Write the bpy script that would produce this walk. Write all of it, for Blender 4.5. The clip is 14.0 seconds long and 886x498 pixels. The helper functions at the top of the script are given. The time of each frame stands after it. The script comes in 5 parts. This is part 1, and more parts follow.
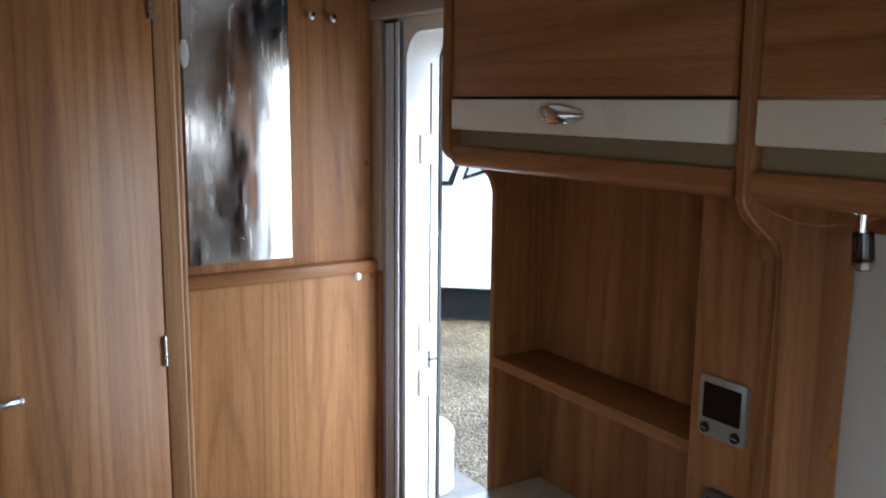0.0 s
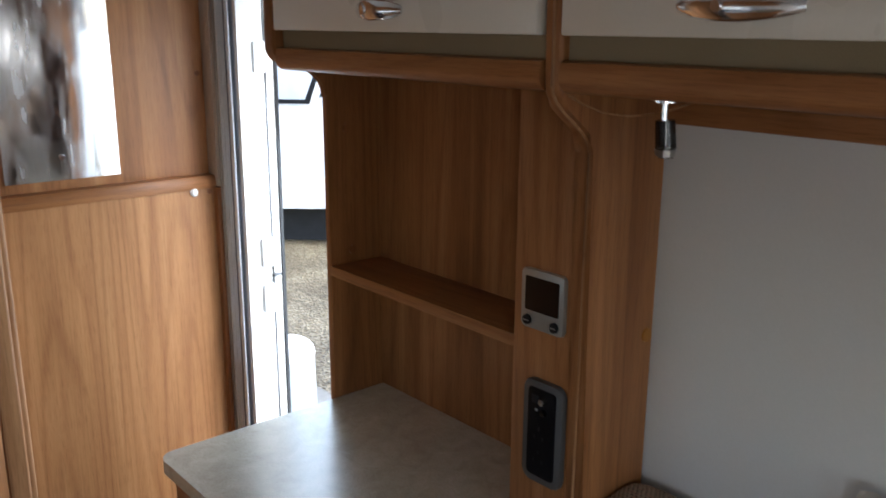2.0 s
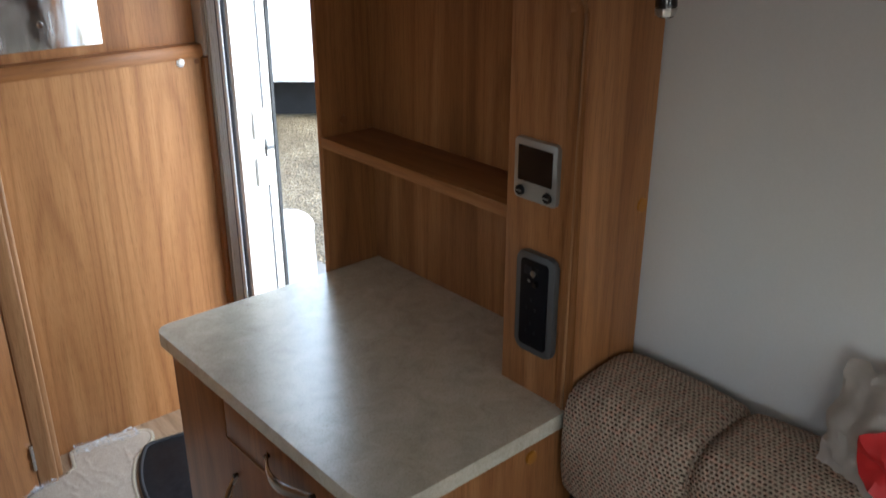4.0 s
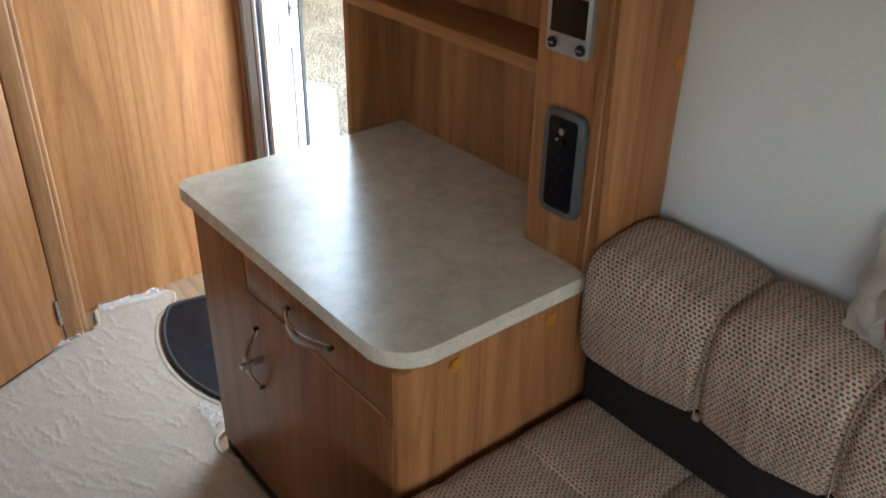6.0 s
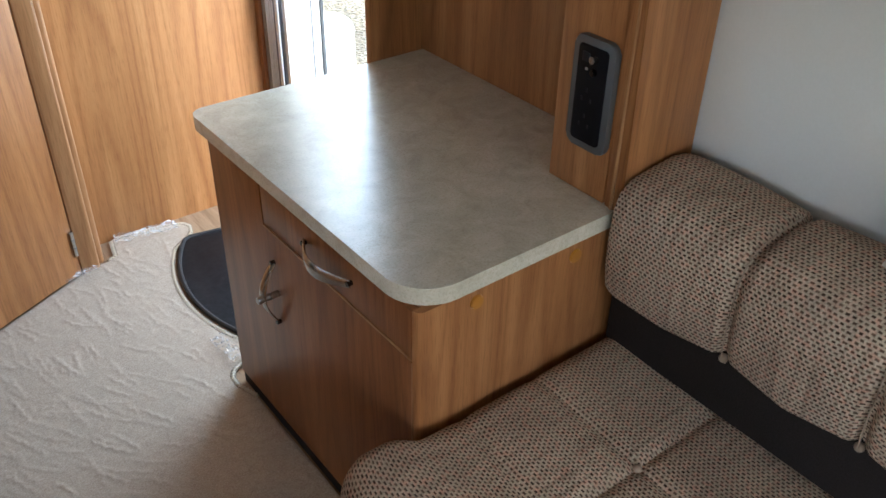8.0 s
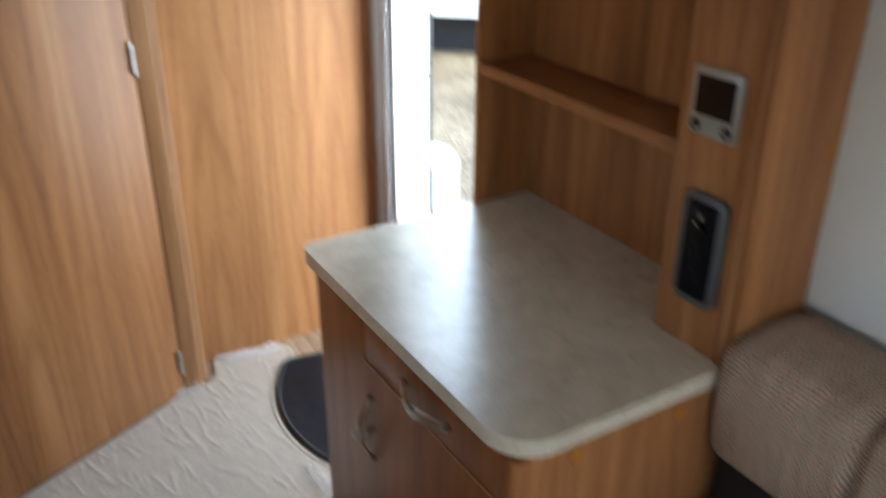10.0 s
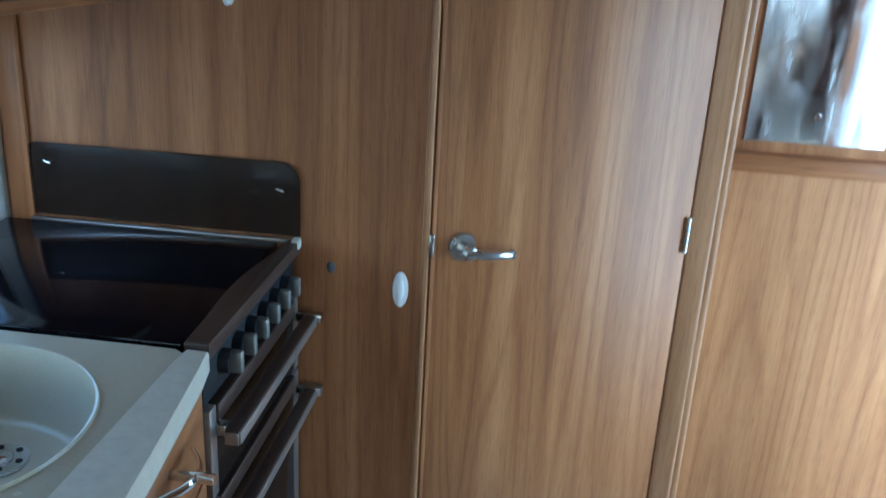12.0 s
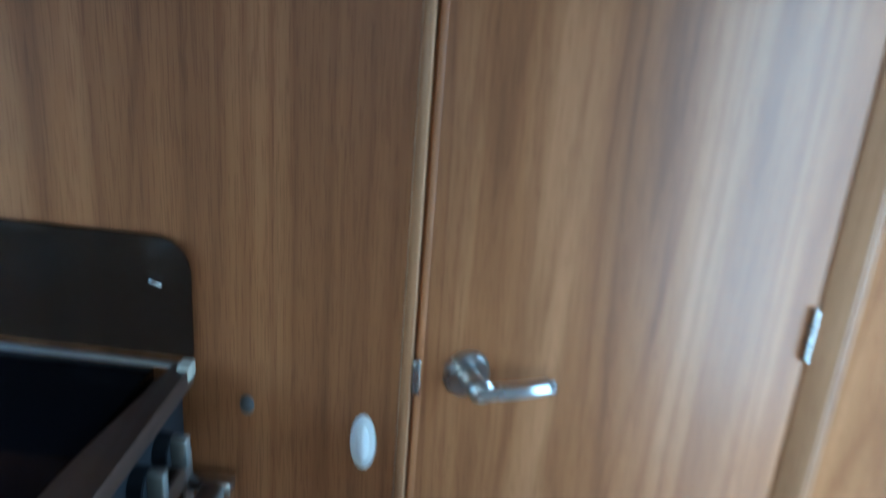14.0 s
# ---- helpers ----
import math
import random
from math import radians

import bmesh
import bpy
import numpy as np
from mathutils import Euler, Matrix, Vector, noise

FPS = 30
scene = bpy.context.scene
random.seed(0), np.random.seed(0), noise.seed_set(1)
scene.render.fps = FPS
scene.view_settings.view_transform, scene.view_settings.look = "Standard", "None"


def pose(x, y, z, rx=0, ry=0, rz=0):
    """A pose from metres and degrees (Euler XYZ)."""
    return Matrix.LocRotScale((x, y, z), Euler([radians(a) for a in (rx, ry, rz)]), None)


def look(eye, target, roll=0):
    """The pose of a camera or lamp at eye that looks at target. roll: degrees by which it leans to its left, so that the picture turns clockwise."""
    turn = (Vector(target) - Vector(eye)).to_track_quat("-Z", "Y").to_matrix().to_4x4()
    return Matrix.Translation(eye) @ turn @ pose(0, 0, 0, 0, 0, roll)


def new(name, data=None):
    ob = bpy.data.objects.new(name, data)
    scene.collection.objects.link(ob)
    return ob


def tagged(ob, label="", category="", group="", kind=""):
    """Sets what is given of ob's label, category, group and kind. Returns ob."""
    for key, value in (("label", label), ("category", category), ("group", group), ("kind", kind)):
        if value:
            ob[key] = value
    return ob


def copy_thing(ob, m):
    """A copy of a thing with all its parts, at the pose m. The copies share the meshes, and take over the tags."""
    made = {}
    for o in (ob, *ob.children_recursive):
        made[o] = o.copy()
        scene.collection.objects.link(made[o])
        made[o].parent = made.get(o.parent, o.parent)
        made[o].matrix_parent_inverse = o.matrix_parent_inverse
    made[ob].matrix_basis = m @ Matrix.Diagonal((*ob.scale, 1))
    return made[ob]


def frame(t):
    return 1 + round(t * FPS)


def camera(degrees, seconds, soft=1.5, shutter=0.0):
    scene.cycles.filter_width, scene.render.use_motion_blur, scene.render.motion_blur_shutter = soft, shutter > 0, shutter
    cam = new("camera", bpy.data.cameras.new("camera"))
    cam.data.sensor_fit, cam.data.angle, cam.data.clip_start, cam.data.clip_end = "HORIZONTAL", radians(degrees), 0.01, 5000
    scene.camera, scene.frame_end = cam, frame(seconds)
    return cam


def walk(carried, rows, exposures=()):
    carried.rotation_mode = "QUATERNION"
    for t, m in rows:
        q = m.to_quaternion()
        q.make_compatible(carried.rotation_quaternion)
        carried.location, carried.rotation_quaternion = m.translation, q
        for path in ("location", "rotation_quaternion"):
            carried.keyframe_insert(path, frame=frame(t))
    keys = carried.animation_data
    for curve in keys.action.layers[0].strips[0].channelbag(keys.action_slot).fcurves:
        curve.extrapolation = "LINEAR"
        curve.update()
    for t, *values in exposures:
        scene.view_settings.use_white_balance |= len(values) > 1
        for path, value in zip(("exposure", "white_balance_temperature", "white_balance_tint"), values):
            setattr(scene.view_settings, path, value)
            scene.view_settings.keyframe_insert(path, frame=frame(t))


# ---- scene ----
cam = camera(54.5, 14.0, shutter=0.8)
EXPOSURES = [
    (0.0, 2.15, 5750, 6),
    (2.0, 2.15, 6050, 8),
    (2.5, 2.15, 6100, 8),
    (5.0, 2.5, 6150, 5),
    (7.0, 2.97, 6050, 4),
    (9.5, 2.97, 6000, 4),
    (10.5, 2.3, 6200, 6),
    (11.0, 1.95, 7100, 10),
    (11.5, 2.05, 5700, 2),
    (12.0, 2.8, 4450, -9),
    (12.5, 3.02, 4200, -12),
    (13.5, 2.92, 4250, -12),
    (14.0, 2.95, 4200, -12),
]
PATH = [
    (0, (0.108, 0.217, 1.465), (1.166, 1.881, 1.132), 0.6),
    (0.5, (0.115, 0.206, 1.453), (1.212, 1.836, 1.078), 0.8),
    (1, (0.133, 0.197, 1.439), (1.302, 1.769, 1.031), 0.9),
    (1.5, (0.158, 0.193, 1.433), (1.377, 1.709, 0.967), 0.7),
    (2, (0.177, 0.184, 1.429), (1.453, 1.639, 0.923), 0.4),
    (2.5, (0.183, 0.184, 1.421), (1.468, 1.61, 0.859), 0.2),
    (2.7, (0.193, 0.186, 1.423), (1.47, 1.604, 0.824), -0.2),
    (4.8, (0.211, 0.194, 1.384), (1.379, 1.555, 0.499), 0.4),
    (5, (0.207, 0.194, 1.374), (1.356, 1.553, 0.461), 0.5),
    (5.5, (0.214, 0.196, 1.361), (1.33, 1.548, 0.398), 0.8),
    (6, (0.212, 0.198, 1.351), (1.311, 1.531, 0.344), 1.1),
    (6.5, (0.219, 0.211, 1.337), (1.286, 1.517, 0.262), 1.2),
    (7, (0.225, 0.222, 1.326), (1.262, 1.518, 0.21), 1.3),
    (7.2, (0.225, 0.226, 1.324), (1.26, 1.513, 0.196), 1.4),
    (9.3, (0.233, 0.236, 1.332), (1.229, 1.558, 0.21), 1.2),
    (9.5, (0.239, 0.241, 1.332), (1.23, 1.584, 0.231), 1.3),
    (10, (0.22, 0.25, 1.363), (1.145, 1.78, 0.468), 0.2),
    (10.5, (0.17, 0.279, 1.395), (0.937, 1.991, 0.7), 0.8),
    (11, (0.135, 0.323, 1.369), (0.585, 2.191, 0.812), 2.1),
    (11.5, (0.208, 0.447, 1.395), (0.294, 2.358, 0.81), 4.0),
    (12, (0.304, 0.57, 1.405), (0.103, 2.441, 0.727), 3.2),
    (12.3, (0.318, 0.625, 1.401), (0.102, 2.468, 0.654), 2.0),
    (12.5, (0.306, 0.692, 1.41), (0.098, 2.529, 0.646), 2.5),
    (13, (0.233, 0.898, 1.421), (0.165, 2.744, 0.653), 4.5),
    (13.5, (0.215, 1.042, 1.395), (0.168, 2.847, 0.534), 4.6),
    (14, (0.203, 1.195, 1.356), (0.079, 3.047, 0.61), 4.5),
]
walk(cam, [(t, look(eye, target, roll)) for t, eye, target, roll in PATH], EXPOSURES)

# ---- world, daylight, lamps ----
world = bpy.data.worlds.new("overcast_sky")
scene.world = world
world.use_nodes = True
wn = world.node_tree.nodes
sky = wn.new("ShaderNodeTexSky")
sky.sky_type = "NISHITA"
sky.sun_disc = False
sky.sun_elevation = radians(48)
sky.sun_rotation = radians(161.6)
sky.air_density, sky.dust_density, sky.ozone_density = 1.0, 2.0, 1.0
wn["Background"].inputs[1].default_value = 0.15
world.node_tree.links.new(sky.outputs[0], wn["Background"].inputs[0])

sun_data = bpy.data.lights.new("sun", "SUN")
sun_data.energy, sun_data.angle, sun_data.color = 0.9, radians(30), (1.0, 0.985, 0.96)
sun = new("sun", sun_data)
sun.matrix_world = look((1.5, -4.5, 6), (0, 0, 0))


def window_light(name, eye, target, width, height, watts, colour=(1.0, 0.985, 0.955)):
    data = bpy.data.lights.new(name, "AREA")
    data.shape, data.size, data.size_y, data.energy, data.color = "RECTANGLE", width, height, watts, colour
    ob = new(name, data)
    ob.matrix_world = look(eye, target)
    return ob


# area lamps in place of daylight; front and lounge ones are added, sources unseen
window_light("front_daylight_fill", (0.33, -1.58, 1.12), (0.33, -1.0, 0.0), 1.5, 0.6, 0.62)
window_light("kitchen_window_light", (-0.615, 1.40, 1.12), (1, 1.40, 0.3), 0.9, 0.25, 0.06)
window_light("right_lounge_daylight_fill", (1.17, -0.75, 1.05), (0.5, -0.6, 0.1), 0.9, 0.4, 0.9)
window_light("left_lounge_daylight_fill", (-0.50, -0.75, 1.05), (1, -0.75, 0.05), 0.9, 0.45, 1.15)
window_light("doorway_light", (1.42, 1.95, 0.80), (0.4, 1.95, 0.58), 0.6, 1.2, 2.8, (0.80, 0.91, 1.0))

# ---- materials ----


def mat_base(name):
    m = bpy.data.materials.new(name)
    m.use_nodes = True
    return m, m.node_tree.nodes, m.node_tree.links, m.node_tree.nodes["Principled BSDF"]


def ramp(nodes, stops):
    r = nodes.new("ShaderNodeValToRGB")
    e = r.color_ramp.elements
    while len(e) < len(stops):
        e.new(0.5)
    for el, (p, c) in zip(e, stops):
        el.position, el.color = p, (*c, 1)
    return r


def mapped(nodes, links, scale, spread=7.0, uv=False):
    """Object coordinates scaled, shifted by each object's own random number."""
    tc = nodes.new("ShaderNodeTexCoord")
    info = nodes.new("ShaderNodeObjectInfo")
    mul = nodes.new("ShaderNodeMath")
    mul.operation = "MULTIPLY"
    mul.inputs[1].default_value = spread
    links.new(info.outputs["Random"], mul.inputs[0])
    add = nodes.new("ShaderNodeVectorMath")
    add.operation = "ADD"
    links.new(tc.outputs["UV" if uv else "Object"], add.inputs[0])
    links.new(mul.outputs[0], add.inputs[1])
    mp = nodes.new("ShaderNodeMapping")
    mp.inputs["Scale"].default_value = scale
    links.new(add.outputs[0], mp.inputs["Vector"])
    return mp


def noise_node(nodes, links, vec, scale, detail=3, rough=0.55, distort=0.0):
    n = nodes.new("ShaderNodeTexNoise")
    n.inputs["Scale"].default_value = scale
    n.inputs["Detail"].default_value = detail
    n.inputs["Roughness"].default_value = rough
    n.inputs["Distortion"].default_value = distort
    links.new(vec, n.inputs["Vector"])
    return n


def mix_node(nodes, links, kind, fac, a, b):
    m = nodes.new("ShaderNodeMix")
    m.data_type, m.blend_type = "RGBA", kind
    for sock, v in ((m.inputs[0], fac), (m.inputs[6], a), (m.inputs[7], b)):
        if hasattr(v, "is_linked"):
            links.new(v, sock)
        elif isinstance(v, (int, float)):
            sock.default_value = v
        else:
            sock.default_value = (*v, 1)
    return m.outputs[2]


def bump_from(nodes, links, height, strength, distance=0.001):
    b = nodes.new("ShaderNodeBump")
    b.inputs["Strength"].default_value = strength
    b.inputs["Distance"].default_value = distance
    links.new(height, b.inputs["Height"])
    return b.outputs[0]


def wood(name, along, dark=(0.21, 0.083, 0.028), mid=(0.303, 0.130, 0.046), light=(0.39, 0.182, 0.073), rough=0.42):
    """Foil-faced furniture board; the grain runs along one axis."""
    m, nodes, links, bsdf = mat_base(name)
    flat = {"x": (0.05, 1, 1), "y": (1, 0.05, 1), "z": (1, 1, 0.05)}[along]
    mp = mapped(nodes, links, flat)
    figure = mapped(nodes, links, tuple(0.07 if f == 0.05 else 1 for f in flat))
    broad = noise_node(nodes, links, figure.outputs[0], 5.5, 1.5, 0.45, 0.25)
    rings = nodes.new("ShaderNodeMath")
    rings.operation = "MULTIPLY"
    rings.inputs[1].default_value = 105
    links.new(broad.outputs[0], rings.inputs[0])
    wave = nodes.new("ShaderNodeMath")
    wave.operation = "SINE"
    links.new(rings.outputs[0], wave.inputs[0])
    half = nodes.new("ShaderNodeMath")
    half.operation = "MULTIPLY_ADD"
    half.inputs[1].default_value, half.inputs[2].default_value = 0.5, 0.5
    links.new(wave.outputs[0], half.inputs[0])
    tone = noise_node(nodes, links, mp.outputs[0], 16, 3, 0.6)
    mp2 = mapped(nodes, links, tuple(0.012 if f == 0.05 else 1 for f in flat))
    fibre = noise_node(nodes, links, mp2.outputs[0], 260, 2, 0.6)
    mp3 = mapped(nodes, links, tuple(0.02 if f == 0.05 else 1 for f in flat))
    stripe = noise_node(nodes, links, mp3.outputs[0], 30, 4, 0.6)
    base = ramp(nodes, ((0.28, dark), (0.52, mid), (0.74, light)))
    links.new(tone.outputs[0], base.inputs[0])
    g = ramp(nodes, ((0.0, (0.80, 0.76, 0.72)), (0.22, (0.97, 0.96, 0.95)), (1.0, (1.05, 1.05, 1.05))))
    links.new(half.outputs[0], g.inputs[0])
    c = mix_node(nodes, links, "MULTIPLY", 0.8, base.outputs[0], g.outputs[0])
    s = ramp(nodes, ((0.3, (0.85, 0.82, 0.79)), (0.52, (1.0, 1.0, 1.0)), (0.7, (1.09, 1.09, 1.09))))
    links.new(stripe.outputs[0], s.inputs[0])
    c = mix_node(nodes, links, "MULTIPLY", 0.85, c, s.outputs[0])
    f = ramp(nodes, ((0.32, (0.70, 0.66, 0.62)), (0.46, (1, 1, 1)), (0.75, (1.07, 1.07, 1.07))))
    links.new(fibre.outputs[0], f.inputs[0])
    c = mix_node(nodes, links, "MULTIPLY", 0.4, c, f.outputs[0])
    mp4 = mapped(nodes, links, tuple(0.035 if f == 0.05 else 1 for f in flat))
    pore = noise_node(nodes, links, mp4.outputs[0], 720, 1, 0.5)
    q = ramp(nodes, ((0.36, (0.52, 0.46, 0.42)), (0.46, (1, 1, 1)), (0.8, (1.05, 1.05, 1.05))))
    links.new(pore.outputs[0], q.inputs[0])
    c = mix_node(nodes, links, "MULTIPLY", 0.38, c, q.outputs[0])
    links.new(c, bsdf.inputs["Base Color"])
    bsdf.inputs["Roughness"].default_value = rough
    bsdf.inputs["Specular IOR Level"].default_value = 0.3
    links.new(bump_from(nodes, links, fibre.outputs[0], 0.12, 0.0006), bsdf.inputs["Normal"])
    return m


def plain(name, colour, rough=0.5, metal=0.0, grain=0.08, scale=60, bump=0.05, coat=0.0):
    """A painted, moulded or metal surface with slight soiling and grain."""
    m, nodes, links, bsdf = mat_base(name)
    mp = mapped(nodes, links, (1, 1, 1))
    n1 = noise_node(nodes, links, mp.outputs[0], scale, 4, 0.65)
    n2 = noise_node(nodes, links, mp.outputs[0], 5, 3, 0.6)
    r = ramp(nodes, ((0.3, tuple(c * (1 - grain) for c in colour)), (0.7, tuple(min(1, c * (1 + grain)) for c in colour))))
    links.new(n1.outputs[0], r.inputs[0])
    r2 = ramp(nodes, ((0.3, (1 - grain, 1 - grain, 1 - grain * 1.1)), (0.65, (1, 1, 1))))
    links.new(n2.outputs[0], r2.inputs[0])
    links.new(mix_node(nodes, links, "MULTIPLY", 1.0, r.outputs[0], r2.outputs[0]), bsdf.inputs["Base Color"])
    rr = nodes.new("ShaderNodeMapRange")
    rr.inputs[3].default_value, rr.inputs[4].default_value = max(0.02, rough - 0.06), min(1, rough + 0.08)
    links.new(n2.outputs[0], rr.inputs[0])
    links.new(rr.outputs[0], bsdf.inputs["Roughness"])
    bsdf.inputs["Metallic"].default_value = metal
    bsdf.inputs["Coat Weight"].default_value = coat
    if bump:
        links.new(bump_from(nodes, links, n1.outputs[0], bump, 0.001), bsdf.inputs["Normal"])
    return m


WOOD_V = wood("walnut_board_upright", "z")
# same walnut, lightened to carry the doorway's light on the lower entrance panel
WOOD_DAYLIT = wood("walnut_board_daylit", "z", (0.255, 0.110, 0.040), (0.350, 0.164, 0.063), (0.44, 0.222, 0.092), 0.42)
WOOD_Y = wood("walnut_board_level", "y")
WOOD_X = wood("walnut_board_cross", "x")
WOOD_EDGE = wood("walnut_edging_upright", "z", (0.25, 0.12, 0.05), (0.34, 0.175, 0.08), (0.42, 0.235, 0.115), 0.35)
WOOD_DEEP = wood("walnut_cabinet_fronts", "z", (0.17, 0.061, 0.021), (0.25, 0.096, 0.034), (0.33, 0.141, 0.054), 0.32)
WALL = plain("grey_white_wallboard", (0.62, 0.62, 0.61), 0.6, 0, 0.02, 240, 0.08)
CREAM = plain("cream_gloss_foil", (0.76, 0.72, 0.64), 0.28, 0, 0.015, 200, 0.01)
OLIVE = plain("olive_fabric_panel", (0.27, 0.215, 0.13), 0.8, 0, 0.06, 500, 0.15)
CHROME = plain("chrome", (0.78, 0.78, 0.8), 0.12, 1, 0.05, 30, 0)
STEEL = plain("brushed_nickel", (0.50, 0.49, 0.47), 0.26, 1, 0.08, 120, 0.03)
DARK_STEEL = plain("dark_chrome", (0.075, 0.068, 0.065), 0.2, 1, 0.1, 60, 0.0)
SILVER = plain("silver_plastic", (0.35, 0.35, 0.34), 0.36, 0.6, 0.04, 300, 0.02)
GREY = plain("graphite_plastic", (0.075, 0.077, 0.082), 0.4, 0.2, 0.06, 300, 0.04)
BLACK = plain("black_plastic", (0.012, 0.013, 0.016), 0.55, 0, 0.15, 200, 0.04)
SCREEN = plain("dark_screen", (0.012, 0.008, 0.007), 0.12, 0, 0.1, 40, 0)
WHITE = plain("white_plastic", (0.8, 0.8, 0.79), 0.35, 0, 0.02, 150, 0.02)
GRP = plain("white_moulded_liner", (0.78, 0.78, 0.77), 0.4, 0, 0.03, 90, 0.03)
# cassette colours hold the light: ribs blue-white as under sky, channels darkened
ALUMINIUM = plain("skylit_aluminium", (0.74, 0.81, 0.88), 0.4, 0.0, 0.02, 40, 0)
GROOVE = plain("shaded_channel", (0.22, 0.27, 0.33), 0.45, 0.0, 0.02, 40, 0)
BEIGE = plain("beige_trim_plastic", (0.42, 0.35, 0.29), 0.5, 0, 0.04, 120, 0.03)
RUBBER = plain("black_rubber_seal", (0.015, 0.015, 0.017), 0.6, 0, 0.2, 100, 0.05)
AMBER = plain("amber_plastic_cap", (0.33, 0.13, 0.012), 0.4, 0, 0.06, 100, 0.02)
BAND = plain("dark_brown_felt", (0.026, 0.022, 0.021), 0.9, 0, 0.25, 400, 0.3)
GLASS_BLACK = plain("black_hob_glass", (0.004, 0.004, 0.006), 0.06, 0, 0.2, 40, 0.0)
BROWN_TRIM = plain("brown_enamel", (0.055, 0.033, 0.024), 0.35, 0.2, 0.1, 160, 0.02)
DULL_STEEL = plain("dull_bronze_metal", (0.30, 0.26, 0.235), 0.34, 0.7, 0.08, 160, 0.02)
KNOB_STEEL = plain("satin_knob_metal", (0.20, 0.20, 0.19), 0.42, 0.6, 0.06, 160, 0.02)
SINK = plain("cream_moulded_sink", (0.46, 0.41, 0.305), 0.25, 0, 0.05, 300, 0.03)
KERB = plain("worktop_edge", (0.57, 0.53, 0.43), 0.4, 0, 0.08, 60, 0.03)
RED = plain("red_print", (0.55, 0.02, 0.02), 0.45, 0, 0.05, 60, 0.02)
CREAM_PAPER = plain("crumpled_white_bag", (0.62, 0.56, 0.5), 0.5, 0, 0.06, 30, 0.2)
CEIL = plain("white_ceiling_board", (0.75, 0.74, 0.72), 0.6, 0, 0.02, 200, 0.05)


def laminate():
    """Stone-look worktop laminate, mottled beige-grey."""
    m, nodes, links, bsdf = mat_base("stone_laminate")
    mp = mapped(nodes, links, (1, 1, 1))
    a = noise_node(nodes, links, mp.outputs[0], 22, 6, 0.68, 0.6)
    b = noise_node(nodes, links, mp.outputs[0], 260, 3, 0.7)
    r = ramp(nodes, ((0.3, (0.43, 0.388, 0.30)), (0.52, (0.52, 0.476, 0.378)), (0.75, (0.60, 0.555, 0.455))))
    links.new(a.outputs[0], r.inputs[0])
    s = ramp(nodes, ((0.3, (0.78, 0.77, 0.74)), (0.48, (1, 1, 1)), (0.75, (1.08, 1.08, 1.07))))
    links.new(b.outputs[0], s.inputs[0])
    links.new(mix_node(nodes, links, "MULTIPLY", 0.8, r.outputs[0], s.outputs[0]), bsdf.inputs["Base Color"])
    bsdf.inputs["Roughness"].default_value = 0.25
    bsdf.inputs["Specular IOR Level"].default_value = 0.85
    links.new(bump_from(nodes, links, b.outputs[0], 0.05, 0.0005), bsdf.inputs["Normal"])
    return m


